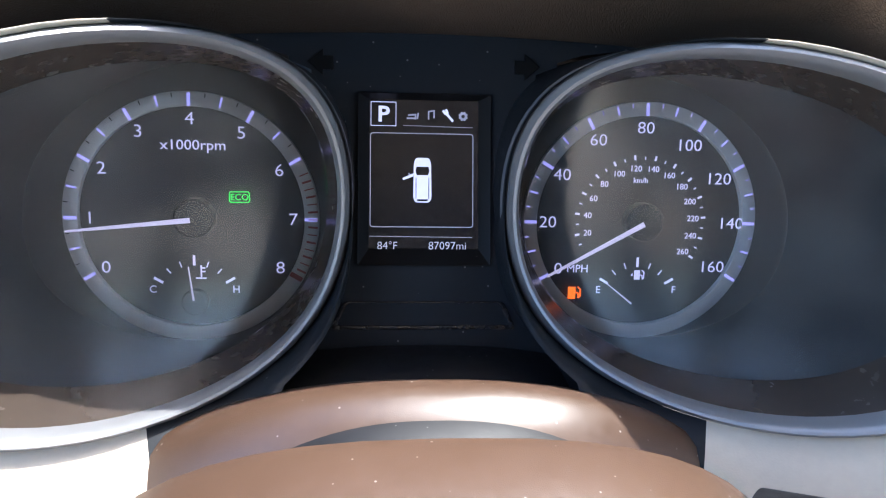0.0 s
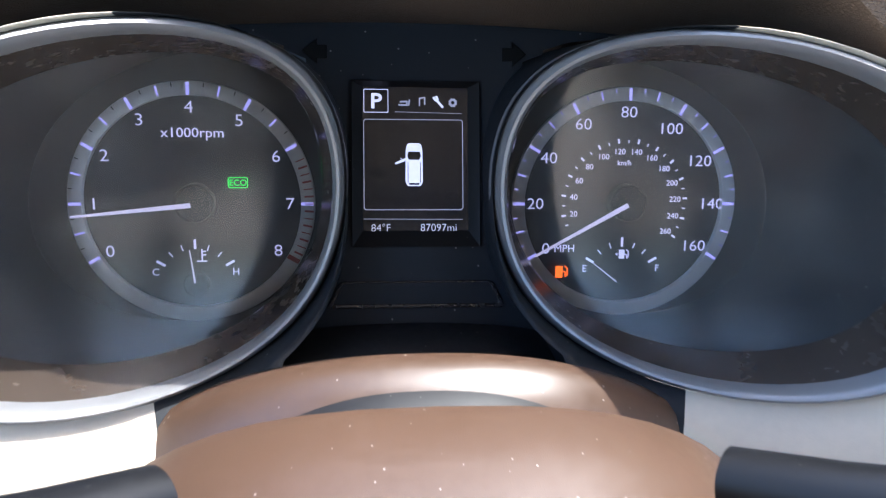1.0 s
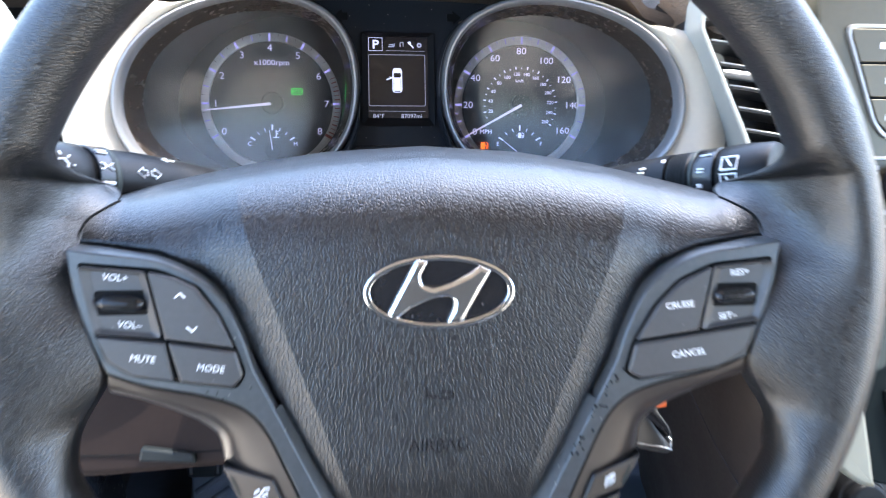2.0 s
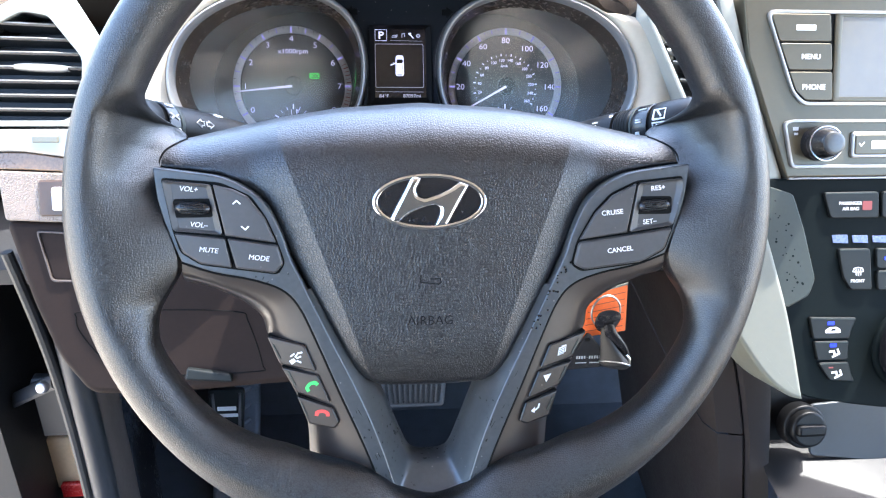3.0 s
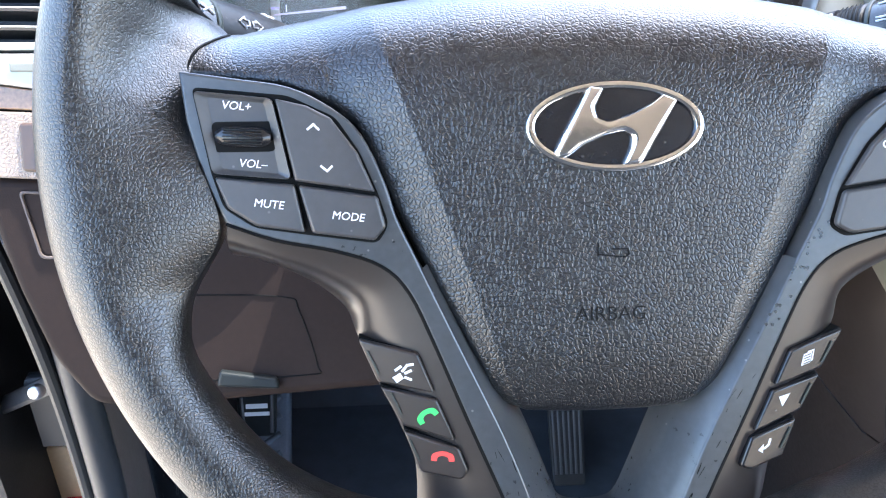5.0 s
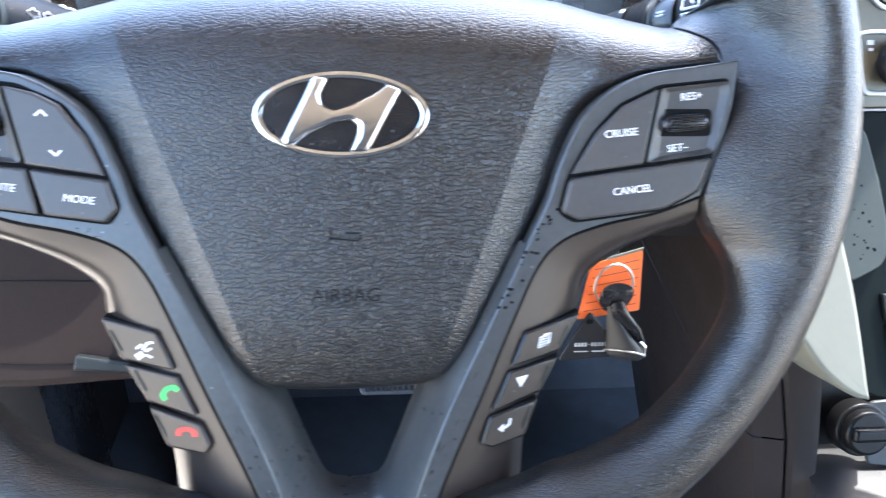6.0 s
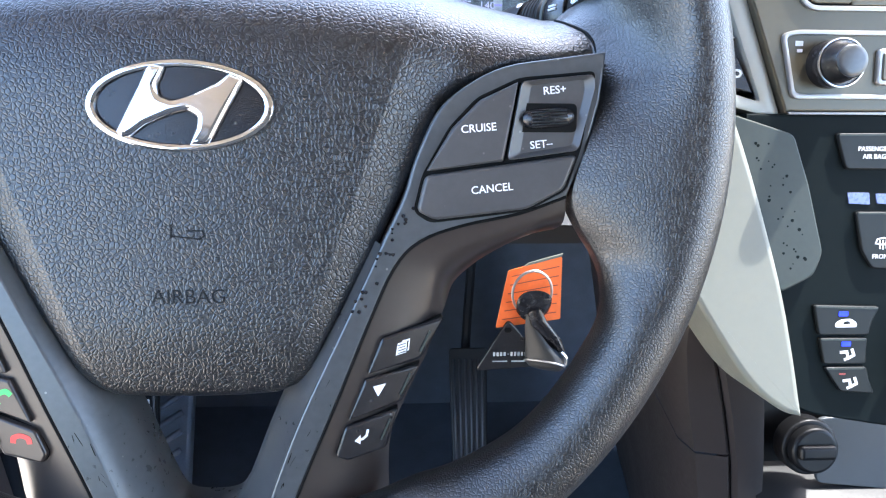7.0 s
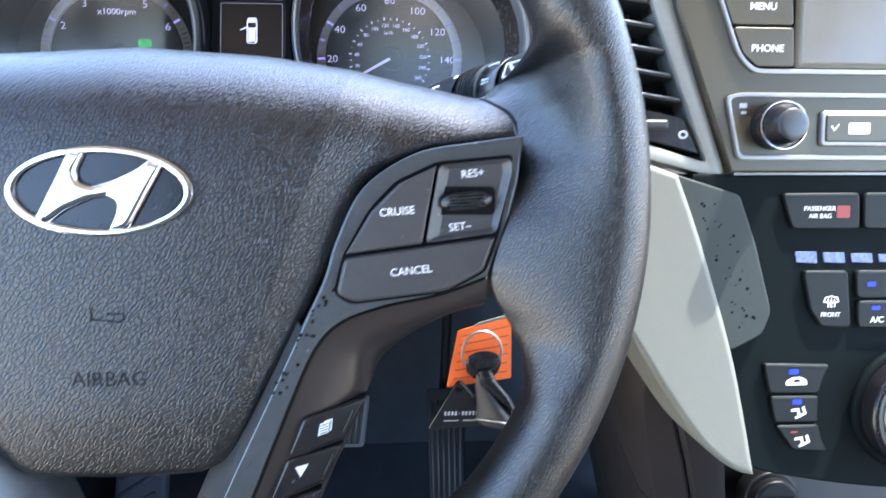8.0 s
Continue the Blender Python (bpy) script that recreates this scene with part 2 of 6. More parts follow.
def inset(P, d, turn):
    """The outline moved inwards by d; points of corners too tight for it run together."""
    k = len(P)
    T = []
    for i, p in enumerate(P):
        a, b = p - P[i - 1], P[(i + 1) % k] - p
        n1, n2 = Vector((-a.y, a.x)).normalized() * turn, Vector((-b.y, b.x)).normalized() * turn
        mid = (n1 + n2).normalized() if (n1 + n2).length > 1e-6 else n1
        T.append(p + mid * d / max(0.4, mid.dot(n1)))
    owner = list(range(k))
    for _ in range(40):
        bad = [i for i in range(k) if owner[i] != owner[i - 1] and (T[i] - T[i - 1]).dot(P[i] - P[i - 1]) <= 0]
        if not bad:
            break
        for i in bad:
            o, m = owner[i], owner[i - 1]
            group = [j for j in range(k) if owner[j] in (o, m)]
            c = sum((T[j] for j in group), Vector((0, 0))) / len(group)
            for j in group:
                owner[j], T[j] = m, c.copy()
    return T


def prism(outline, z0, z1, bevel=0.0, seg=2, bm=None):
    """A plate of the outline between z0 and z1, its front edge rounded."""
    bm = bm or bmesh.new()
    P = [Vector((p[0], p[1])) for p in outline]
    P = [p for i, p in enumerate(P) if (p - P[i - 1]).length > 1e-6]
    k = len(P)
    turn = 1 if sum(a.cross(b) for a, b in zip(P, P[1:] + P[:1])) > 0 else -1
    top = inset(P, bevel, turn) if bevel else P
    rings = [[(p.x, p.y, z0) for p in P]]
    for j in range(seg + 2 if bevel else 1):
        t = math.pi / 2 * j / (seg + 1)
        q = 1 - math.cos(t)
        z = z1 - bevel * (1 - math.sin(t)) if bevel else z1
        rings.append([(*p.lerp(r, q), z) for p, r in zip(P, top)])
    rows = [[bm.verts.new(c) for c in r] for r in rings]
    for a, b in zip(rows, rows[1:]):
        for i in range(k):
            bm.faces.new((a[i - 1], a[i], b[i], b[i - 1]))
    bm.faces.new(rows[0])
    bm.faces.new(rows[-1])
    if bevel:
        bmesh.ops.remove_doubles(bm, verts=[v for r in rows[2:] for v in r], dist=2e-6)
    return bm


def frame_plate(outer, inner, z0, z1, bevel=0.0, bm=None):
    """A ring plate between two outlines of the same number of points."""
    bm = bm or bmesh.new()
    rings = []
    for pts, z in ((outer, z0), (outer, z1), (inner, z1), (inner, z0)):
        rings.append([bm.verts.new((p[0], p[1], z)) for p in pts])
    k = len(outer)
    for a, b in zip(rings, rings[1:] + rings[:1]):
        for i in range(k):
            bm.faces.new((a[i - 1], a[i], b[i], b[i - 1]))
    if bevel:
        bm.normal_update()
        edges = [e for e in bm.edges if all(abs(v.co.z - z1) < 1e-7 for v in e.verts) and any(abs(f.normal.z) < 0.5 for f in e.link_faces)]
        bmesh.ops.bevel(bm, geom=edges, offset=bevel, segments=2, profile=0.5, affect="EDGES")
    return bm


def loft(rings, closed=True, cap=False, bm=None):
    """Skin over rows of points; closed: each row is a loop."""
    bm = bm or bmesh.new()
    rows = [[bm.verts.new(p) for p in r] for r in rings]
    k = len(rows[0])
    for a, b in zip(rows, rows[1:]):
        for i in range(0 if closed else 1, k):
            bm.faces.new((a[i - 1], a[i], b[i], b[i - 1]))
    if cap:
        bm.faces.new(rows[0])
        bm.faces.new(rows[-1])
    return bm


def tube(path, radius, sides=12, closed=False, cap=True, squash=1.0, bm=None):
    """A round rod along a path; radius: one number or one for each point."""
    P = [Vector(p) for p in path]
    rs = radius if isinstance(radius, (list, tuple)) else [radius] * len(P)
    rings, up = [], None
    for i, p in enumerate(P):
        a = P[i - 1] if i or closed else P[0]
        b = P[(i + 1) % len(P)] if i < len(P) - 1 or closed else P[-1]
        d = (b - a).normalized()
        if up is None:
            up = d.orthogonal().normalized()
        up = (up - d * up.dot(d)).normalized()
        side = d.cross(up)
        rings.append([p + (up * math.cos(t) + side * math.sin(t) * squash) * rs[i] for t in (2 * math.pi * j / sides for j in range(sides))])
    if closed:
        rings.append(rings[0])
    bm = loft(rings, True, cap and not closed, bm)
    if closed:
        bmesh.ops.remove_doubles(bm, verts=bm.verts, dist=1e-6)
    return bm


def slab(x0, x1, y0, y1, z0, z1, bevel=0.0):
    return prism([(x0, y0), (x1, y0), (x1, y1), (x0, y1)], z0, z1, bevel)



def letters(name, body, height, mat, parent, x, y, z, label="", lean=0.0, turn=0.0, bold=0.0, wide=1.0):
    """Raised lettering of the given capital height, centred on x, y."""
    cu = bpy.data.curves.new(name, "FONT")
    cu.body, cu.size, cu.align_x, cu.align_y = body, height / 0.70, "CENTER", "CENTER"
    cu.extrude, cu.offset, cu.shear, cu.resolution_u = 0.00012, bold * height, lean, 3
    tmp = new(name, cu)
    me = bpy.data.meshes.new_from_object(tmp.evaluated_get(bpy.context.evaluated_depsgraph_get()))
    bpy.data.objects.remove(tmp)
    bpy.data.curves.remove(cu)
    ys = [v.co.y for v in me.vertices]
    mid = (max(ys) + min(ys)) / 2 if ys else 0
    c, s = math.cos(radians(turn)), math.sin(radians(turn))
    for v in me.vertices:
        px, py = v.co.x * wide, v.co.y - mid
        v.co = (x + px * c - py * s, y + px * s + py * c, z + v.co.z)
    me.name = name
    return part(name, me, mat, parent, label)


def strokes(paths, width, z, thick=0.00015):
    """Flat printed lines along several paths of (x, y)."""
    bm = bmesh.new()
    for path in paths:
        P = [Vector(p) for p in path]
        for a, b in zip(P, P[1:]):
            d = (b - a).normalized()
            n = Vector((-d.y, d.x)) * width / 2
            e = d * width * 0.35
            prism([a - e - n, b + e - n, b + e + n, a - e + n], z, z + thick, bm=bm)
    return bm


def flats(polys, z, thick=0.00015):
    bm = bmesh.new()
    for p in polys:
        prism(p, z, z + thick, bm=bm)
    return bm


def disc(cx, cy, r, z0, z1, bevel=0.0, n=40, bm=None):
    return prism([(cx + r * math.cos(2 * math.pi * i / n), cy + r * math.sin(2 * math.pi * i / n)) for i in range(n)], z0, z1, bevel, bm=bm)


# ---- frames of reference ----
WHEEL = pose(0, -0.0335, 0.6455, 67.7)
CLUSTER = pose(0, 0.3177, 0.6107, 70)
STACK = WHEEL @ Matrix.Translation((0, 0, -0.168))

# ---- the shell of the car ----
part("ground", slab(-120, 120, -120, 120, -0.72, -0.70), GROUND)
tagged(bpy.data.objects["ground"], "pale concrete ground beside the car", "ground", kind="structure")


def plain(name, x0, x1, y0, y1, z0, z1, mat, label, category):
    return tagged(part(name, slab(x0, x1, y0, y1, z0, z1), mat, smooth=False), label, category, kind="structure")


plain("floor", -0.42, 1.25, -2.0, 0.95, -0.17, -0.13, CARPET, "charcoal carpet on the car floor", "floor")
plain("wall_front", -0.42, 1.25, 0.72, 0.78, -0.13, 0.62, CARPET, "dark carpeted bulkhead of the footwell", "wall")
plain("wall_side_front", -0.46, -0.40, 0.22, 0.78, -0.17, 0.60, RUBBER, "dark rubbery side of the footwell", "wall")
plain("under_dash", -0.40, 1.25, 0.20, 0.72, 0.47, 0.485, RUBBER, "black underside of the dashboard", "panel")
# Unseen walls; tone and heights are set to shape the wheel's reflections
plain("wall_rear", -0.56, 1.12, -2.06, -2.0, -0.13, 1.27, UNSEENDARK, "plain dark unseen wall closing the cabin's rear", "wall")
plain("wall_right", 1.25, 1.31, -2.06, 0.95, -0.13, 0.40, LINING, "beige lower side of the cabin", "wall")
plain("wall_left", -0.56, -0.50, -2.06, -0.95, -0.13, 0.58, UNSEENDARK, "plain dark unseen rear side of the cabin", "wall")
# Unseen; front edge is carried forward to keep the sun off the wheel
plain("ceiling", -0.40, 1.02, -2.06, 0.215, 1.27, 1.31, HEADLINER, "beige grey headliner of the car roof, carried forward to shade the wheel", "ceiling")

# Unseen slab added to dim reflections in the wheel
plain("wall_behind_driver", -0.25, 0.27, -1.02, -0.90, 0.10, 1.02, UNSEENDARK, "plain unseen slab behind the wheel, dark to dim reflections", "wall")
# Shade on this seat base is put into its dark colour
plain("floor_seat_driver", -0.26, 0.28, -0.90, -0.42, -0.13, 0.24, UNSEENDARK, "plain seat base below the wheel, coloured dark for shade", "floor")
plain("floor_seat_passenger", 0.51, 1.05, -0.90, -0.32, -0.13, 0.28, SEATBEIGE, "plain beige seat base on the passenger side", "floor")


# ---- dashboard ----
BEZ = dict(cx=0.1076, ax=0.0782, cy=0.0055, ay=0.0634)


def bezel_depth(x, y):
    dx = min(x, 0.19) - BEZ["cx"]
    return min(0.108 + 0.70 * dx - 2.62 * dx * dx + 0.127 * (y - BEZ["cy"]), 0.152)


def bezel_curve(side, scale=1.0, back=0.0, n=72):
    """The egg-shaped mouth of one gauge pod; scale: about its centre."""
    pts = []
    for i in range(n):
        t = 2 * math.pi * i / n
        u, v = math.cos(t), math.sin(t)
        x = BEZ["cx"] + scale * BEZ["ax"] * (u - 0.0443 * math.cos(3 * t))
        y = BEZ["cy"] + scale * BEZ["ay"] * (v * (1 - 0.137 * u) - 0.146 * u - 0.0125 * math.sin(3 * t))
        pts.append(Vector((side * x, y, bezel_depth(x, y) - back)))
    return pts if side > 0 else pts[::-1]


def blend_rows(a, b, n):
    return [[p.lerp(q, i / n) for p, q in zip(a, b)] for i in range(n + 1)]


dashboard = thing("dashboard", CLUSTER, "brown and cream dashboard with a black hooded binnacle", "dashboard", kind="structure")


def fascia(side):
    inner = bezel_curve(side, 1.03, 0.004)
    outer = []
    for p in inner:
        x, y = side * p.x - BEZ["cx"], p.y - BEZ["cy"]
        w = min(1, max(0, (x / 0.08 + 0.55) / 0.6)) * min(1, max(0.04, (0.046 + (0 if side > 0 else 0.009 + 0.075 * min(1, max(0, (x - 0.064) / 0.012))) - y) / 0.03))
        down = min(1, max(0, -y / 0.06))
        k = 1 + 0.42 * w
        q = Vector((side * (BEZ["cx"] + x * k - 0.01 * down), BEZ["cy"] + y * (1 + 0.75 * w + 0.45 * down * w), 0))
        q.z = p.z - 0.004 + 0.02 * down
        outer.append(q)
    rows = blend_rows(inner, outer, 6)
    for i, r in enumerate(rows):
        for p in r:
            p.z += 0.006 * math.sin(math.pi * i / 6)
    rows.append([Vector((p.x, p.y, p.z - 0.05)) for p in rows[-1]])
    n = len(inner)
    out = [i for i, p in enumerate(inner) if side * p.x - BEZ["cx"] > -0.013]
    first = next(i for i in out if (i - 1) % n not in out)
    cream = [(first + k) % n for k in range(len(out))]
    black = [(cream[-1] + k) % n for k in range(n - len(out) + 2)]
    return [loft([[r[i] for i in run] for r in rows], False) for run in (cream, black)]


for s in (-1, 1):
    cream, black = fascia(s)
    part("fascia", cream, CREAM, dashboard, "cream soft plastic surround")
    part("fascia_inner", black, MATT, dashboard, "black inner surround")

# visor over the gauges
def visor():
    rows = []
    for i in range(25):
        u = -1 + 2 * i / 24
        x = 0.178 * u
        h = 0.084 - 0.019 * abs(u) ** 2.6
        f = 0.104 + 0.004 * abs(u) ** 1.6
        k = min(1, max(0, (abs(u) - 0.74) / 0.2))
        k = k * k * (3 - 2 * k)
        rows.append([(x, h - 0.012, -0.03), (x, h - 0.001 - 0.004 * k, 0.0), (x, h + 0.010 - 0.016 * k, f * 0.6), (x, h + 0.017 - 0.029 * k, f + 0.008 * k), (x, h + 0.024 - 0.028 * k, f + 0.004 + 0.005 * k),
                     (x, h + 0.032 - 0.018 * k, f - 0.002 - 0.006 * k), (x, h + 0.040 - 0.006 * k, f * 0.7 - 0.014 * k), (x, h + 0.045, f * 0.4), (x, h + 0.050, -0.05), (x, h + 0.01, -0.16)])
    for k in (0, -1):
        end = [Vector(p) * 1 for p in rows[k]]
        mid = sum(end, Vector()) / len(end)
        cap = [Vector((p.x * 1.03, mid.y - 0.012 + (p.y - mid.y) * 0.45, p.z)) for p in end]
        rows = [cap] + rows if k == 0 else rows + [cap]
    return loft(rows, False)


part("visor", visor(), HOOD, dashboard, "brown hood over the gauges")


def dash_top():
    rows = []
    for i in range(31):
        x = -0.50 + 1.50 * i / 30
        rows.append([(x, 0.118, -0.10), (x, 0.122, -0.2), (x, 0.10, -0.38), (x, 0.04, -0.62)])
    return loft(rows, False)


part("top_pad", dash_top(), DASH, dashboard, "brown grained dash top")


def shoulder(side):
    """Grained brown skin at the end of the hood, beside the vent."""
    a = [(side * x, y, z) for x, y, z in ((0.172, 0.068, 0.118), (0.186, 0.057, 0.140), (0.198, 0.046, 0.150), (0.208, 0.046, 0.150), (0.213, 0.048, 0.148))]
    b = [(side * x, y, z) for x, y, z in ((0.150, 0.104, 0.098), (0.178, 0.110, 0.115), (0.20, 0.112, 0.122), (0.208, 0.112, 0.125), (0.213, 0.118, 0.12))]
    c = [(x, y + 0.02, z - 0.12) for x, y, z in b]
    a, b, c = spline(a, 5), spline(b, 5), spline(c, 5)
    rows = [[Vector(q) + Vector((0, -0.004, -0.03)) for q in a], a] + [[p.lerp(q, t) + Vector((0, 0.004 * math.sin(t * 3.14), 0.012 * math.sin(t * 3.14))) for p, q in zip(a, b)] for t in (0.15, 0.35, 0.6, 0.85)] + [b, c]
    return loft(rows, False)


for s in (1,):
    part("shoulder_pad", shoulder(s), DASH, dashboard, "tan grained end of the hood")

# ---- instrument cluster ----
cluster = thing("instrument_cluster", CLUSTER, "black instrument cluster with a small lit display", "instrument cluster")


def panel_z(y):
    return 0.0145 - 0.2 * y



top_edge = [(-0.105 + 0.21 * i / 20, 0.082 - 0.35 * (-0.105 + 0.21 * i / 20) ** 2) for i in range(21)]
pods = [p for p in bezel_curve(1, 1.015)]


def half_width(y):
    """How far the centre panel reaches to the wall of a gauge pod."""
    near = [p.x for p in pods if abs(p.y - y) < 0.004]
    return min(near) if near else 0.10


def top_y(x):
    return 0.082 - 0.35 * x * x


def panel_piece(y0, y1, x0, x1, n=14):
    """A stretch of the panel; x0 or x1 None: to the pod wall."""
    rows = []
    for j in range(n + 1):
        y = y0 + (y1 - y0) * j / n
        w = half_width(y)
        a, b = (-w if x0 is None else x0), (w if x1 is None else x1)
        rows.append([Vector((a + (b - a) * i / 12, min(y, top_y(a + (b - a) * i / 12)), panel_z(y))) for i in range(13)])
    return loft(rows, False)


panel = part("centre_panel", panel_piece(0.0562, 0.082, None, None), MATT, cluster, "matt black plastic panel with dust specks")
part("panel_cheek", panel_piece(-0.0168, 0.0562, None, -0.0290), MATT, panel)
part("panel_cheek", panel_piece(-0.0168, 0.0562, 0.0290, None), MATT, panel)
part("panel_foot", panel_piece(-0.062, -0.0168, None, None), MATT, panel)


def sloped(bm):
    """Lays a flat part on the leaning centre panel."""
    for v in bm.verts:
        v.co.z += panel_z(v.co.y)
    return bm


arrow = [(-0.0508, 0.0690), (-0.0440, 0.0745), (-0.0440, 0.0716), (-0.0395, 0.0716), (-0.0395, 0.0655), (-0.0440, 0.0655), (-0.0440, 0.0630)]
for s in (1, -1):
    pts = [(p[0] * s, p[1]) for p in arrow]
    part("turn_arrow", sloped(prism(pts if s > 0 else pts[::-1], -0.001, 0.0012, 0.0004)), GAP, cluster, "unlit black turn arrow")
part("switch_blank", sloped(frame_plate(fillet([(-0.0402, -0.0442), (0.0402, -0.0442), (0.0347, -0.0322), (-0.0347, -0.0322)], 0.0025),
                                        fillet([(-0.0375, -0.0424), (0.0375, -0.0424), (0.0328, -0.0330), (-0.0328, -0.0330)], 0.0018), -0.004, 0.0012, 0.0004)), PIANO, cluster, "black trapezoid recess")
part("recess_floor", sloped(prism(fillet([(-0.0380, -0.0428), (0.0380, -0.0428), (0.0332, -0.0328), (-0.0332, -0.0328)], 0.0018), -0.004, 0.0003)), MATT, cluster)

# display
DX, DY = 0.0002417, 0.0002424


def dpos(u, v):
    return ((u - 750) * DX, 0.0565 - (v - 165) * DY)


outer = rrect(0, 0.0197, 0.0584, 0.0738, 0.0006, 2)
inner = rrect(0.0, 0.0215, 0.0480, 0.0640, 0.0004, 2)
display = part("display", sloped(prism(inner, -0.004, -0.0030)), SCREEN, cluster, "dark display with white icons")
bm = bmesh.new()
rows = [[Vector((p[0], p[1], z)) for p in pts] for pts, z in ((outer, -0.002), (outer, 0.0014), ([(p[0] * 0.985, 0.0197 + (p[1] - 0.0197) * 0.988) for p in outer], 0.0016), (inner, -0.0030))]
part("display_frame", sloped(loft(rows, bm=bm)), STALK, display, "dark bevelled display frame", angle=15)
ZD = -0.0029


def dpart(name, bm, mat, label=""):
    return part(name, sloped(bm), mat, display, label)


def dtext(body, h, u, v, mat=PIXEL, wide=1.0, bold=0.0):
    x, y = dpos(u, v)
    ob = letters("readout", body, h, mat, display, x, y, ZD, wide=wide, bold=bold)
    for vert in ob.data.vertices:
        vert.co.z += panel_z(vert.co.y)


dpart("gear_box", frame_plate(rrect(*dpos(676, 203), 0.0112, 0.0105, 0.0004, 2), rrect(*dpos(676, 203), 0.0106, 0.0099, 0.0003, 2), ZD, ZD + 0.0002), PIXEL)
dtext("P", 0.0066, 676, 203, bold=0.03, wide=1.1)
dpart("screen_border", frame_plate(rrect(*dpos(746, 320), 0.0454, 0.0406, 0.0016, 5), rrect(*dpos(746, 320), 0.0447, 0.0399, 0.0013, 5), ZD, ZD + 0.0002), DIMPIXEL)
dpart("rule_line", strokes([[dpos(652, 420), dpos(838, 421)]], 0.00022, ZD), DIMPIXEL)
dpart("rule_line", strokes([[dpos(712, 223), dpos(838, 225)]], 0.00022, ZD), DIMPIXEL)
dtext("84°F", 0.0034, 684, 436, TEXTPIXEL, bold=-0.012)
dtext("87097mi", 0.0034, 793, 436, TEXTPIXEL, bold=-0.012)
x, y = dpos(747, 320)
car = [(-0.0030, 0.0096), (0.0030, 0.0096), (0.0038, 0.0070), (0.0040, -0.0078), (0.0030, -0.0096), (-0.0030, -0.0096), (-0.0040, -0.0078), (-0.0038, 0.0070)]
dpart("car_icon", flats([[(x + p[0], y + p[1]) for p in fillet(car, 0.002)]], ZD), PIXEL)
dpart("car_windows", flats([[(x + a, y + b) for a, b in ((-0.0031, 0.0040), (-0.0026, 0.0058), (0.0026, 0.0058), (0.0031, 0.0040), (0.0024, 0.0022), (-0.0024, 0.0022))],
                            [(x + a, y + b) for a, b in ((-0.0025, -0.0082), (-0.0021, -0.0090), (0.0021, -0.0090), (0.0025, -0.0082))]], ZD + 0.0002), SCREEN)
dpart("car_lines", strokes([[(x - 0.0028, y + 0.001), (x - 0.0028, y - 0.0078)], [(x + 0.0028, y + 0.001), (x + 0.0028, y - 0.0078)]], 0.0003, ZD + 0.0002), SCREEN)
dpart("open_door_icon", flats([[(x - 0.0038, y + 0.0030), (x - 0.0040, y + 0.0016), (x - 0.0084, y + 0.0000), (x - 0.0088, y + 0.0008)], [(x - 0.0062, y + 0.0026), (x - 0.0052, y + 0.0022), (x - 0.0060, y + 0.0032)]], ZD), PIXEL)
x, y = dpos(794, 205)
dpart("wrench_icon", strokes([[(x - 0.0012, y + 0.0014), (x + 0.0018, y - 0.0020)], [(x - 0.0022, y + 0.0022), (x - 0.0014, y + 0.0010)], [(x - 0.0010, y + 0.0026), (x - 0.0004, y + 0.0014)]], 0.0010, ZD), PIXEL)
x, y = dpos(762, 205)
dpart("note_icon", strokes([[(x - 0.0010, y - 0.0014), (x - 0.0010, y + 0.0018), (x + 0.0014, y + 0.0022), (x + 0.0014, y - 0.0008)]], 0.0006, ZD), DIMPIXEL)
x, y = dpos(821, 205)
dpart("gear_icon", frame_plate([(x + 0.0019 * math.cos(t * math.pi / 8) * (1.15 if t % 2 else 0.9), y + 0.0019 * math.sin(t * math.pi / 8) * (1.15 if t % 2 else 0.9)) for t in range(16)],
                               [(x + 0.0008 * math.cos(t * math.pi / 8), y + 0.0008 * math.sin(t * math.pi / 8)) for t in range(16)], ZD, ZD + 0.0002), DIMPIXEL)
x, y = dpos(729, 206)
dpart("vehicle_icon", strokes([[(x - 0.0024, y - 0.0010), (x + 0.0006, y - 0.0010)], [(x - 0.0018, y + 0.0004), (x + 0.0012, y + 0.0006), (x + 0.0012, y - 0.0012)], [(x + 0.0020, y - 0.001), (x + 0.0024, y + 0.0012)]], 0.0007, ZD), DIMPIXEL)

# gauges
STEP = 30.0


def ang(deg, r, cx=0.0, cy=0.0):
    return (cx + r * math.cos(radians(deg)), cy + r * math.sin(radians(deg)))


def ray_marks(gauge, name, marks, mat, z, thick=0.0002):
    """Radial marks: (degrees, inner radius, outer radius, width)."""
    for d, r0, r1, w, *c in marks:
        bm = bmesh.new()
        cx, cy = c or (0, 0)
        a, b = Vector(ang(d, r0, cx, cy)), Vector(ang(d, r1, cx, cy))
        n = Vector((-(b - a).y, (b - a).x)).normalized() * w / 2
        part(name, prism([a - n, b - n, b + n, a + n], z, z + thick, bm=bm), mat, gauge)


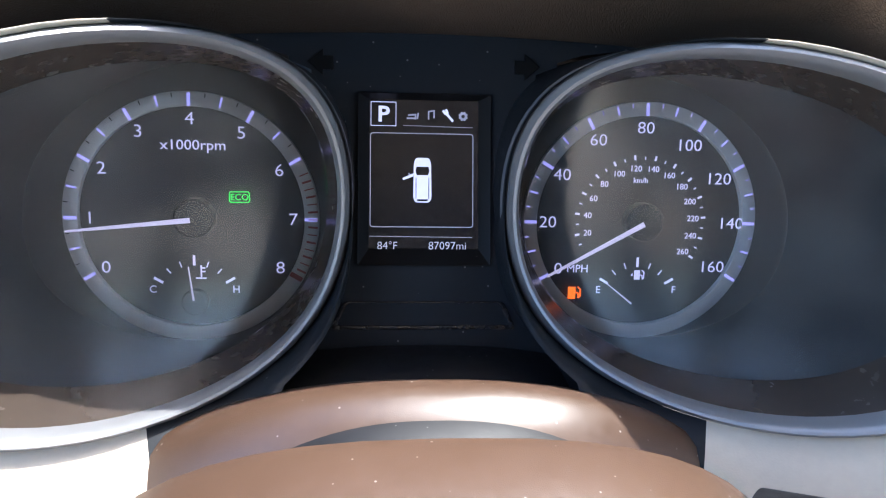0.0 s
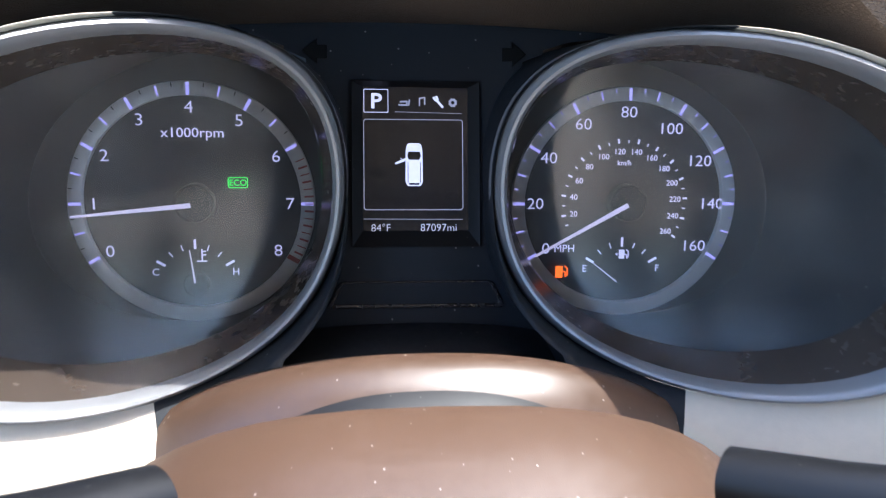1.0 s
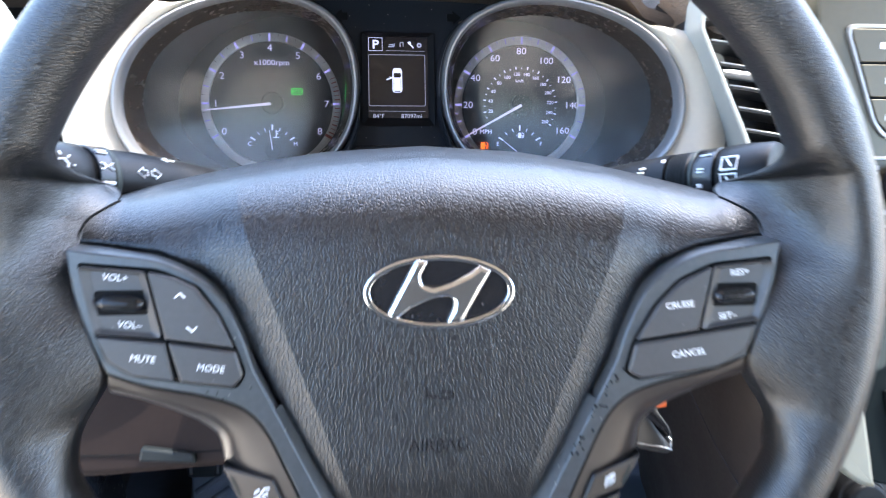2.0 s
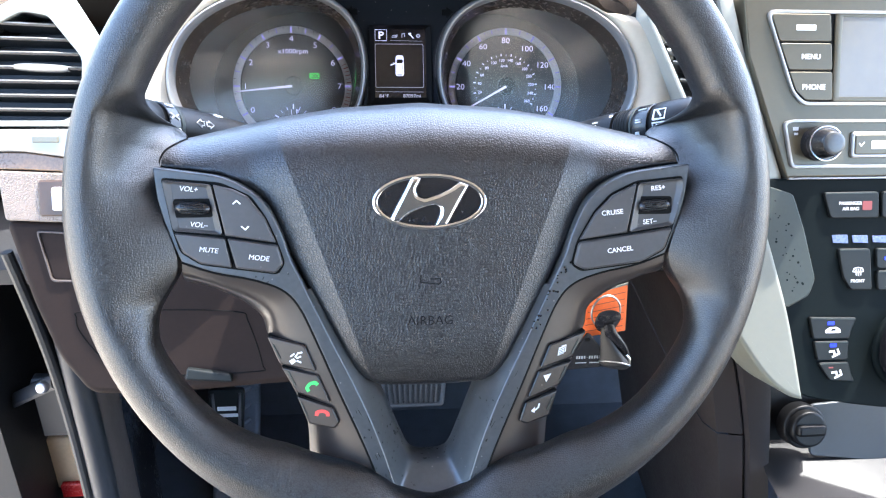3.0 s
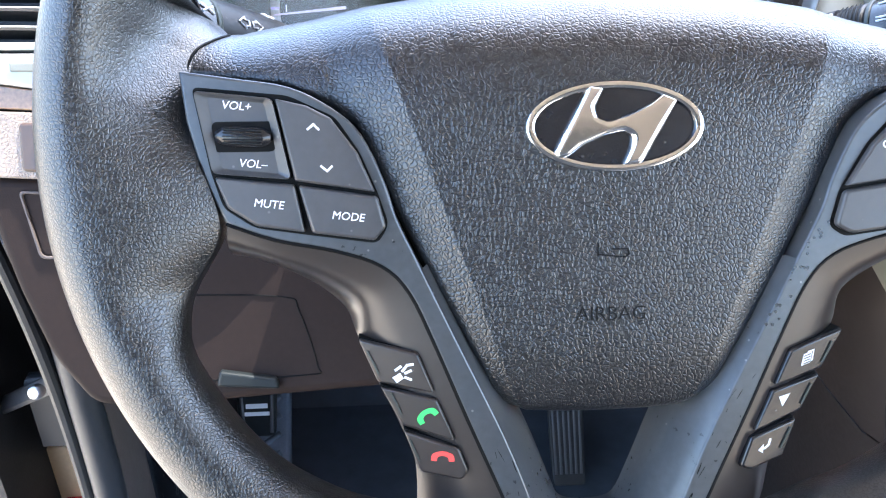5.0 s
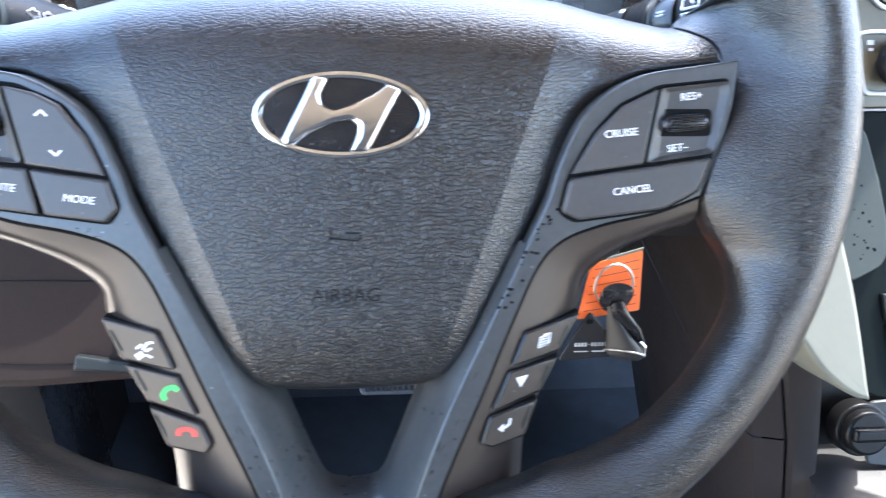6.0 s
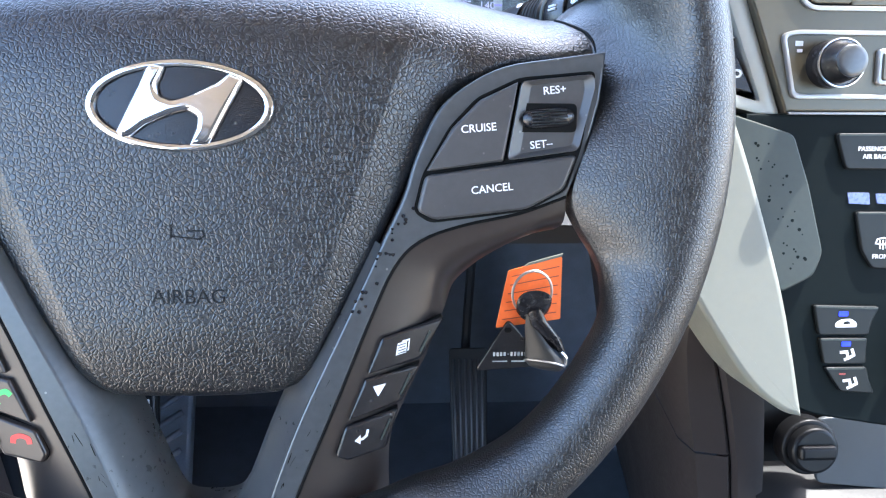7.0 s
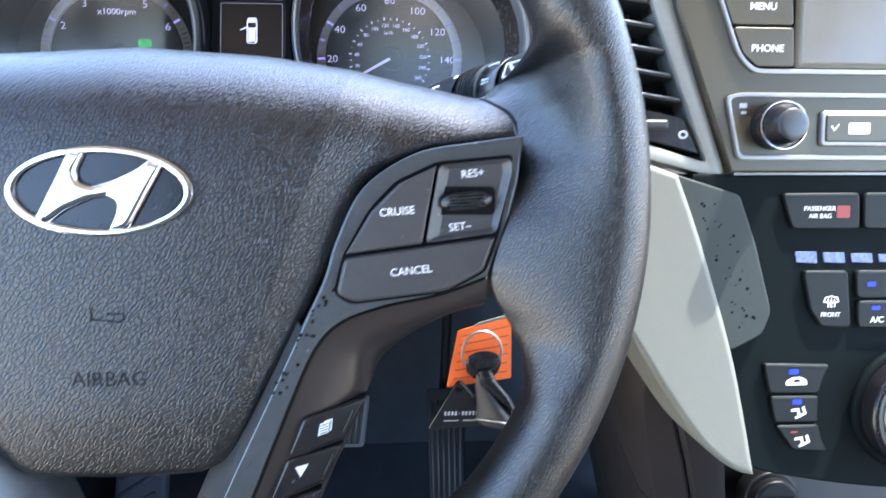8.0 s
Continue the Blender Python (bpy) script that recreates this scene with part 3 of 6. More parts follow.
def pod(side):
    cx = 0.1012 * side
    g = thing("gauge_pod", CLUSTER @ Matrix.Translation((cx, 0, 0)), "", "gauge", "gauges in the cluster")
    off = Vector((cx, 0, 0))
    ring = [p - off for p in bezel_curve(side)]
    back = [Vector((p.x * 0.90, p.y * 0.95, -0.002)) for p in ring]
    inner = [p - off for p in bezel_curve(side, 0.95, 0.010)]
    seat_line = [p - off for p in bezel_curve(side, 0.885, 0.036)]
    part("pod_wall", loft(blend_rows(inner, seat_line, 4)), PODWALL, g, "dark taupe inner wall")
    part("pod_well", loft(blend_rows(seat_line, back, 4)), MATT, g, "black well behind the lens")
    plate = bmesh.new()
    plate.faces.new([plate.verts.new((p.x, p.y, -0.0022)) for p in back])
    part("dial_face", plate, FACE, g, "charcoal dial face")
    # outer skirt and rounded satin rim
    a = [p - off for p in bezel_curve(side, 1.035, 0.012)]
    skirt = [Vector((p.x, p.y, max(-0.02, p.z - 0.11))) for p in a]
    part("pod_skirt", loft(blend_rows(a, skirt, 2)), MATT, g)
    rows = []
    for k in range(9):
        t = math.pi * (k / 8)
        rows.append([p - off for p in bezel_curve(side, 0.992 - 0.042 * math.cos(t), 0.010 - 0.0105 * math.sin(t))])
    part("rim", loft(rows), PODRIM, g, "satin grey rim")
    # domed clear lens set inside the rim
    rows = []
    for k in range(1, 11):
        q = k / 10
        rows.append([p - off - Vector((0, 0, 0.036 + 0.012 * (1 - q * q))) for p in bezel_curve(side, 0.884 * q, 0)])
    lens = loft(rows)
    mid = lens.verts.new(Vector((side * BEZ["cx"], BEZ["cy"], bezel_depth(BEZ["cx"], BEZ["cy"]) - 0.048)) - off)
    lens.verts.ensure_lookup_table()
    for i in range(72):
        lens.faces.new((lens.verts[i - 1 if i else 71], lens.verts[i], mid))
    bmesh.ops.recalc_face_normals(lens, faces=lens.faces)
    bmesh.ops.solidify(lens, geom=lens.faces[:], thickness=0.0012)
    glass = part("lens", lens, GLASS, g, "clear dusty lens")
    glass.visible_shadow = False
    # silver ring
    n = 96
    part("dial_ring", frame_plate([ang(360 * i / n, 0.0552) for i in range(n)], [ang(360 * i / n, 0.0487) for i in range(n)], -0.002, 0.0012, 0.0005), RING, g, "pale silver ring")
    part("needle_hub", disc(0.001, 0.0005, 0.0088, -0.002, 0.006, 0.0015), MATT, g, "black needle hub")
    return g


def needle(g, degrees, tip, tail, z, cx=0, cy=0, w=0.0011):
    a, b = Vector(ang(degrees, tail, cx, cy)), Vector(ang(degrees, tip, cx, cy))
    n = Vector((-(b - a).y, (b - a).x)).normalized() * w
    return part("needle", prism([a - n, b - n * 0.45, b + n * 0.45, a + n], z, z + 0.0008, 0.0002), NEEDLE, g, "white needle")


def small_gauge(g, lettersides):
    cx, cy = 0.0, -0.0368
    marks = []
    for i in range(7):
        d = 150 - 20 * i
        main = i in (0, 3, 6)
        marks.append((d, 0.0158, 0.0203 if main else 0.0186, 0.0011 if main else 0.0005, cx, cy))
    ray_marks(g, "small_tick", marks, NUMBER, 0.0004)
    letters("letter", lettersides[0], 0.0033, NUMBER, g, -0.0182, -0.0318, 0.0005)
    letters("letter", lettersides[1], 0.0033, NUMBER, g, 0.0182, -0.0318, 0.0005)
    return cx, cy


tach = pod(-1)
tagged(tach, "tachometer with needle just below 1 and green eco lamp")
for i in range(9):
    d = 210 - STEP * i
    letters("numeral", str(i), 0.0054, NUMBER, tach, *ang(d, 0.0437), 0.0005, wide=1.12, bold=-0.012)
ray_marks(tach, "major_tick", [(210 - STEP * i, 0.0488, 0.0545, 0.0014) for i in range(8)], TICK, 0.0013)
ray_marks(tach, "half_tick", [(195 - STEP * i, 0.0500, 0.0545, 0.0008) for i in range(6)], TICK, 0.0013)
ray_marks(tach, "minor_tick", [(210 - STEP * i - 7.5 * k, 0.0528, 0.0546, 0.0004) for i in range(6) for k in (1, 3)], GAP, 0.0013)
ray_marks(tach, "red_tick", [(22.5 - 3.75 * k, 0.0505, 0.0547, 0.0009 if k % 2 else 0.0005) for k in range(14)] + [(-30, 0.0488, 0.0547, 0.0022)], REDMARK, 0.0014)
letters("legend", "x1000rpm", 0.0043, NUMBER, tach, 0.0012, 0.0316, 0.0005, wide=1.1)
part("eco_frame", frame_plate(rrect(0.0204, 0.0097, 0.0090, 0.0050, 0.0012), rrect(0.0204, 0.0097, 0.0083, 0.0043, 0.0009), 0.0003, 0.0006), GREENLAMP, tach, "green lit eco frame")
letters("eco_lamp", "ECO", 0.0028, GREENLAMP, tach, 0.0204, 0.0097, 0.0004, "green lit letters")
needle(tach, 185.7, 0.0525, 0.0, 0.0062)
small_gauge(tach, "CH")
needle(tach, 97, 0.0165, 0.001, 0.003, 0.0, -0.0375, 0.0004)
part("temperature_icon", strokes([[(0.0030, -0.0262), (0.0030, -0.0212)], [(0.0030, -0.0222), (0.0046, -0.0222)], [(0.0030, -0.0238), (0.0046, -0.0238)], [(0.0008, -0.0268), (0.0050, -0.0268)]], 0.0006, 0.0004), NUMBER, tach)
part("small_hub", disc(0, -0.0378, 0.0058, -0.002, 0.0022, 0.0008), MATT, tach)

speedo = pod(1)
tagged(speedo, "speedometer with needle on 0 and orange low fuel lamp")
for i in range(9):
    letters("numeral", str(20 * i), 0.0053, NUMBER, speedo, *ang(210 - STEP * i, 0.0435 - (0.002 if i in (5, 6, 8) else 0)), 0.0005, wide=1.1, bold=-0.012)
ray_marks(speedo, "major_tick", [(210 - STEP * i, 0.0488, 0.0545, 0.0014) for i in range(9)], TICK, 0.0013)
ray_marks(speedo, "half_tick", [(195 - STEP * i, 0.0505, 0.0545, 0.0008) for i in range(8)], TICK, 0.0013)
ray_marks(speedo, "minor_tick", [(210 - STEP * i - 7.5 * k, 0.0526, 0.0546, 0.0005) for i in range(8) for k in (1, 3)], TICK, 0.0013)


def kmh(v):
    return 210 - STEP * v / 1.6093 / 20


ray_marks(speedo, "inner_tick", [(kmh(10 * i), 0.0290, 0.0312 if i % 2 == 0 else 0.0304, 0.0009 if i % 2 == 0 else 0.0005) for i in range(1, 27)], NUMBER, 0.0004)
for v in range(20, 261, 20):
    letters("inner_numeral", str(v), 0.0027, NUMBER, speedo, *ang(kmh(v), 0.0252), 0.0005)
letters("legend", "km/h", 0.0024, NUMBER, speedo, -0.001, 0.0196, 0.0005)
letters("legend", "MPH", 0.0036, NUMBER, speedo, -0.0285, -0.0218, 0.0005)
needle(speedo, 209, 0.0505, 0.0, 0.0062)
small_gauge(speedo, "EF")
needle(speedo, 142, 0.0165, 0.001, 0.003, -0.002, -0.0385, 0.0004)
fp = [(-0.0018, -0.0022), (0.0010, -0.0022), (0.0010, 0.0022), (-0.0018, 0.0022)]
part("fuel_icon", flats([[(0.0005 + p[0], -0.0248 + p[1]) for p in fp], [(-0.0030, -0.0248), (-0.0020, -0.0240), (-0.0020, -0.0256)]], 0.0004), NUMBER, speedo)
part("fuel_hose", strokes([[(0.0015, -0.0248), (0.0026, -0.0252), (0.0028, -0.0268), (0.0034, -0.0262), (0.0034, -0.0236), (0.0024, -0.0226)]], 0.0005, 0.0004), NUMBER, speedo)
part("low_fuel_lamp", flats([[(-0.0302 + 1.25 * p[0], -0.0334 + 1.3 * p[1]) for p in fp]], 0.0004), ORANGELAMP, speedo, "lit orange low fuel pump")
part("low_fuel_hose", strokes([[(-0.0289, -0.0330), (-0.0276, -0.0336), (-0.0274, -0.0356), (-0.0266, -0.0348), (-0.0266, -0.0318), (-0.0278, -0.0306)]], 0.0006, 0.0004), ORANGELAMP, speedo)

# ---- steering column ----
column = thing("steering_column", Matrix.Translation((0, 0.15, 0.55)), "brown plastic steering column cover lit by the sun", "steering column")


def section(halfw, top, base, y, n=24, power=2.6):
    pts = []
    for i in range(n + 1):
        t = math.pi * i / n
        c, s = math.cos(t), math.sin(t)
        pts.append((math.copysign(abs(c) ** (2 / power), c) * halfw, y - 0.15, base + (top - base) * abs(s) ** (2 / power) - 0.55))
    return pts


rows = [section(0.060, 0.590, 0.53, 0.035), section(0.078, 0.604, 0.53, 0.045), section(0.096, 0.611, 0.525, 0.075), section(0.110, 0.6135, 0.52, 0.11), section(0.118, 0.6145, 0.52, 0.15), section(0.121, 0.6125, 0.52, 0.172), section(0.122, 0.610, 0.52, 0.179), section(0.121, 0.602, 0.52, 0.184)]
part("upper_shroud", loft(rows, False), BROWN, column, "brown plastic upper shroud")
rows = [section(0.092, zz, 0.535, y, 24) for y, zz in ((0.03, 0.505), (0.08, 0.490), (0.14, 0.478), (0.20, 0.472))]
part("lower_shroud", loft(rows, False), KNEE, column, "dark lower shroud")


def arch(y, ends, mid, halfw, drop=0.0, power=2.4):
    out = []
    for i in range(41):
        u = -1 + 2 * i / 40
        out.append(Vector((halfw * u - 0.002, y - 0.15, ends + (mid - ends) * (1 - abs(u) ** power) - 0.55)))
    return out


rows = [arch(0.255, 0.545, 0.566, 0.104), arch(0.235, 0.565, 0.587, 0.103), arch(0.222, 0.572, 0.597, 0.102), arch(0.212, 0.576, 0.6055, 0.101), arch(0.206, 0.575, 0.6065, 0.101), arch(0.202, 0.572, 0.606, 0.1008), arch(0.194, 0.565, 0.6035, 0.1003), arch(0.189, 0.559, 0.600, 0.100), arch(0.188, 0.535, 0.585, 0.100)]
part("cluster_lip", loft(rows, False), BROWN, column, "brown curved lip below the gauges")
rows = [arch(0.33, 0.53, 0.56, 0.11), arch(0.30, 0.545, 0.556, 0.108), arch(0.27, 0.552, 0.576, 0.106), arch(0.245, 0.556, 0.579, 0.104), arch(0.236, 0.545, 0.570, 0.104)]
part("boot", loft(rows, False), VISOR, column, "black flexible boot")
rows = [arch(0.200, 0.556, 0.6035, 0.096), arch(0.186, 0.556, 0.6035, 0.096), arch(0.165, 0.545, 0.595, 0.092)]
part("gap_fabric", loft(rows, False), VISOR, column, "black grained gap strip")

# ---- steering wheel ----
wheel = thing("steering_wheel", WHEEL, "black leather steering wheel with silver spokes and switches", "steering wheel")
CY = 0.005


IN_A = [-90, -84, -78, -73, -63, -59, -53, -44, -38, -25, -18.6, -15, -12, -9, -4, 3, 8, 10, 13.6, 15.6, 16.8, 17.4, 18.6, 20.7, 22.5, 90]
IN_R = [0.1615, 0.1585, 0.150, 0.148, 0.151, 0.1515, 0.157, 0.1625, 0.1635, 0.1635, 0.1560, 0.1440, 0.1380, 0.1372, 0.1395, 0.1450, 0.1485, 0.1488, 0.1482, 0.1440, 0.1420, 0.1445, 0.1530, 0.1603, 0.1625, 0.1625]


TOPX = [0.0, 0.05, 0.084, 0.11, 0.14, 0.15]
TOPY = [0.0655, 0.0624, 0.0571, 0.0516, 0.0448, 0.0425]
ROLL = 0.028


def pad_z(x, y):
    ax = abs(x)
    crease = 0.0655 + 0.366 * y
    z = 0.0035 - 0.22 * x * x
    d = ax - crease
    z -= 0.26 * min(max(0, d), 0.020) + 0.05 * max(0, d - 0.020)
    z -= 7.0 * max(0, y - 0.015) ** 2
    z -= 6.0 * max(0, -0.062 - y) ** 2
    return z - 0.004


CROWN = [Vector((*p, 0)) for p in zip(TOPX[:4], TOPY[:4])] + [Vector((*p, 0)) for p in ((0.133, 0.0466), (0.1388, 0.0480), (0.1455, 0.0540), (0.150, 0.0617), (0.153, 0.070), (0.1545, 0.085))]


def cover_z(x, y):
    """Height of the cover with its upper edge rolled over, carried on into the rim's web."""
    p = Vector((abs(x), y, 0))
    if y >= np.interp(p.x, [q.x for q in CROWN], [q.y for q in CROWN]):
        d = 0.0
    else:
        d = min((p - a - (b - a) * min(1, max(0, (p - a).dot(b - a) / (b - a).length_squared))).length for a, b in zip(CROWN, CROWN[1:]))
    return pad_z(x, y) - (ROLL - math.sqrt(max(0, ROLL ** 2 - (ROLL - d) ** 2)) if d < ROLL else 0)


def rim():
    """The rim, with webs that run in flush with the cover and the switch bezel."""
    rows = []
    fine = [6 + 0.4 * i for i in range(46)]
    turns = [-90 + 1.2 * i for i in range(80)] + fine + [24.3 + 1.2 * i for i in range(55)]
    for a in turns + [180 - t for t in reversed(turns[1:])]:
        a = a if a <= 180 else a - 360
        side = abs(a) if abs(a) <= 90 else 180 - abs(a)
        sgn = 1 if a > 0 else -1
        e = side * sgn
        w = 0.7 if e > 7 else 2
        r_in = float(np.mean(np.interp([e - w, e - w / 2, e, e + w / 2, e + w], IN_A, IN_R)))
        ear = min(1, max(0, (0.1625 - r_in) / 0.012)) if e > -30 else 0
        foot = min(1, max(0, (0.163 - r_in) / 0.014)) if e < -40 else 0
        ear_z = float(np.interp(e, [-20, -8, 6], [-0.002, 0.002, 0.002]))
        r_out = 0.1920
        mid = (max(r_in, 0.1625) + r_out) / 2 if e > -30 else (r_in + r_out) / 2
        row = []
        for k in range(36):
            t = 2 * math.pi * k / 36
            c, s = math.cos(t), math.sin(t)
            flat = abs(c) ** 0.92
            r = mid + (r_out - mid) * flat if c >= 0 else mid - (mid - r_in) * flat
            inner = max(0, (mid - r) / (mid - r_in))
            z = math.copysign(0.0165 * abs(s) ** 0.95 * (1 - 0.25 * foot * inner ** 0.8 if s > 0 else 1) + 0.001, s)
            if c < 0 and ear:
                saddle = min(1, max(0, (e - 5) / 8))
                swell = (1 - inner ** 1.35) * (1 - saddle) + saddle * (1 - inner ** 8) / (1 + ((mid - r) / 0.0112) ** 3.4)
                near = min(1, max(0, (e + 4) / 16))
                near = near * near * (3 - 2 * near)
                low = ear_z * (1 - near) + near * (cover_z(r * math.cos(radians(a)), CY + r * math.sin(radians(a))) - 0.0004)
                web = low + (0.0175 - low) * swell if s >= -1e-6 else min(-0.0175, low - 0.004)
                z += (web - z) * ear
            row.append((r * math.cos(radians(a)), CY + r * math.sin(radians(a)), z))
        rows.append(row)
    rows.append(rows[0])
    bm = loft(rows)
    bmesh.ops.remove_doubles(bm, verts=bm.verts, dist=1e-6)
    return bm


part("rim", rim(), LEATHER, wheel, "grained black leather rim", angle=60)

BOTX = [0.0, 0.012, 0.026, 0.033, 0.0405, 0.0469, 0.0636, 0.0757, 0.0854, 0.0953, 0.111, 0.129, 0.15]
BOTY = [-0.0938, -0.0936, -0.0926, -0.0895, -0.0841, -0.0683, -0.0374, -0.0118, 0.011, 0.0202, 0.027, 0.0295, 0.0315]


def pad_x(u, y):
    """Columns of the cover follow the crease."""
    c = 0.0655 + 0.366 * y
    a = abs(u)
    x = a * c / 0.0655 if a <= 0.0655 else c + (a - 0.0655) * (0.1545 - c) / 0.088
    return math.copysign(x, u)


def airbag_cover():
    rows = []
    cols = [0.0655 * i / 24 for i in range(24)] + [0.0649, 0.0653, 0.0657, 0.0661] + [0.0655 + 0.088 * i / 36 for i in range(1, 37)]
    cols = [-c for c in reversed(cols[1:])] + cols
    n = 44

    def edges(x):
        return float(np.interp(abs(x), TOPX, TOPY)), float(np.interp(max(0, abs(x) - 0.003), BOTX, BOTY)) - 0.001

    for u in cols:
        row = []
        for j in range(n + 1):
            t = 0.5 - 0.5 * math.cos(math.pi * j / n)
            x = u
            for _ in range(24):
                top, bot = edges(x)
                x = 0.5 * x + 0.5 * pad_x(u, top + (bot - top) * t)
            top, bot = edges(x)
            y = top + (bot - top) * t
            d = (y - bot) * (0.5 if 0.036 < abs(x) < 0.1 else 1)
            z = cover_z(x, y)
            if d < 0.0035:
                z -= 0.0035 - math.sqrt(max(0, 0.0035 ** 2 - (0.0035 - d) ** 2))
            row.append((x, y, z))
        x, y, z = row[0]
        row = [(x, y + 0.0032, -0.100), (x, y + 0.0040, -0.092), (x, y + 0.0038, -0.080), (x, y + 0.0028, -0.068), (x, y + 0.0010, z - 0.004)] + row
        x, y, z = row[-1]
        row.append((x, y, -0.034))
        rows.append(row)
    return loft(rows, False)


core = fillet([(-0.1440, 0.0425), (-0.07, 0.052), (0.07, 0.052), (0.1440, 0.0425), (0.1400, -0.018), (0.090, -0.028), (0.060, -0.060), (0.036, -0.0880), (-0.036, -0.0880), (-0.060, -0.060), (-0.090, -0.028), (-0.1400, -0.018)], 0.004)
part("hub_core", prism(core, -0.060, -0.034), GAP, wheel, "black hub behind the cover")
cover = part("airbag_cover", airbag_cover(), PAD, wheel, "grained black airbag cover with two creases", angle=62)
# Same vinyl as the cover; emboss shade is put into the darker colour
letters("embossed_word", "AIRBAG", 0.0052, EMBOSS, cover, 0, -0.0555, pad_z(0, -0.0555) + 0.0001, "black moulded letters", bold=-0.012)
part("horn_mark", strokes([[(-0.0052, -0.0300), (-0.0052, -0.0346)], [(-0.0052, -0.0340), (0.0046, -0.0352)], [(0.0, -0.0322), (0.0056, -0.0322), (0.0062, -0.0340), (0.0046, -0.0352)]], 0.0005, pad_z(0, -0.033) + 0.0002), EMBOSS, cover, "black moulded horn sign")

joint_path = spline([(0.1472, 0.0296), (0.1470, 0.0345), (0.1448, 0.0397), (0.1400, 0.0436), (0.1360, 0.0462)], 6)
for side in (-1, 1):
    part("cover_joint", tube([(side * p.x, p.y, cover_z(p.x, p.y) + 0.0002) for p in (Vector((*q[:2], 0)) for q in joint_path)], 0.0006, 6), GAP, cover, "dark joint between cover and rim")

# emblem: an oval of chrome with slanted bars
EX, EY, EZ = 0.0, 0.0107, pad_z(0, 0.0107)


def oval(a, b, n=64):
    return [(EX + a * math.cos(2 * math.pi * i / n), EY + b * math.sin(2 * math.pi * i / n)) for i in range(n)]


emblem = part("emblem", frame_plate(oval(0.0315, 0.0156), oval(0.0283, 0.0129), EZ - 0.002, EZ + 0.0022, 0.0009), CHROME, cover, "chrome oval badge with slanted bars")
part("badge_ground", prism(oval(0.0290, 0.0136), EZ - 0.002, EZ + 0.0004), PIANO, emblem, "black badge ground")
h_shape = [(-0.0218, -0.0085), (-0.0114, 0.0113), (-0.0094, 0.0139), (-0.0044, 0.0130), (-0.0074, 0.0066), (-0.0066, 0.0034), (-0.0027, 0.0020), (0.0046, 0.0042), (0.0120, 0.0076), (0.0167, 0.0109),
           (0.0217, 0.0089), (0.0162, -0.0011), (0.0106, -0.0112), (0.0086, -0.0132), (0.0026, -0.0132), (0.0053, -0.0068), (0.0056, -0.0035), (0.0026, -0.0018), (-0.0034, -0.0031), (-0.0114, -0.0065), (-0.0165, -0.0102), (-0.0200, -0.0108)]
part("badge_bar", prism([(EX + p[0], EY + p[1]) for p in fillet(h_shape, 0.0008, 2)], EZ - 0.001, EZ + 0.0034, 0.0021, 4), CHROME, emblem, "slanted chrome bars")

# switch bezel: both pods and the V of the lower spokes
inner_edge = [(-0.1465, 0.0303), (-0.129, 0.0279), (-0.1112, 0.0250), (-0.0974, 0.0182), (-0.0875, 0.0090), (-0.0797, -0.0076), (-0.0758, -0.0202), (-0.0678, -0.0373), (-0.0555, -0.0636), (-0.0384, -0.0999), (-0.0275, -0.128), (-0.0205, -0.150), (-0.0165, -0.1565)]
outer_edge = [(-0.0255, -0.1665), (-0.0295, -0.1500), (-0.0378, -0.1270), (-0.0515, -0.0945), (-0.0634, -0.0653), (-0.0722, -0.0460), (-0.0815, -0.0362), (-0.0968, -0.0305), (-0.1172, -0.0262), (-0.1336, -0.0203)]
left_rim = [(-0.1398, -0.0064), (-0.1448, 0.0138)]
half = spline(inner_edge, 4)
half_out = spline(outer_edge, 4)


def bezel_ring():
    """Front face with a rounded edge, the V closed at its foot."""
    left = [tuple(p) for p in half] + [(0.0, -0.1585)]
    outline = left + [(-p[0], p[1]) for p in reversed(left[:-1])]
    right_back = [(-p[0], p[1]) for p in left_rim[::-1]] + [(-p[0], p[1]) for p in reversed(half_out)]
    outline = outline + right_back + [(0.0, -0.1745)] + [tuple(p) for p in half_out] + left_rim
    return prism(outline, -0.020, 0.0008, 0.0010)


bezel = part("spoke_bezel", bezel_ring(), BEZEL, wheel, "worn dark titanium spoke bezel")


def inner_facet():
    """Slope that falls from the ridge of the V to its opening."""
    ridge = [(-0.0678, -0.0373), (-0.0555, -0.0636), (-0.0384, -0.0999), (-0.0275, -0.128), (-0.0205, -0.150), (-0.0165, -0.1565), (0.0, -0.1585)]
    low = [(-0.0625, -0.0355), (-0.0490, -0.0610), (-0.0300, -0.0960), (-0.0185, -0.1240), (-0.0130, -0.1365), (-0.0085, -0.1405), (0.0, -0.1415)]
    full = lambda pts: spline(pts + [(-p[0], p[1]) for p in reversed(pts[:-1])], 5)
    a, b = full(ridge), full(low)
    rows = []
    for k in range(7):
        t = k / 6
        rows.append([(p.x + (q.x - p.x) * t, p.y + (q.y - p.y) * t, 0.0006 - 0.017 * t ** 1.15) for p, q in zip(a, b)])
    rows.append([(q.x, q.y, -0.034) for q in b])
    return loft(rows, False)


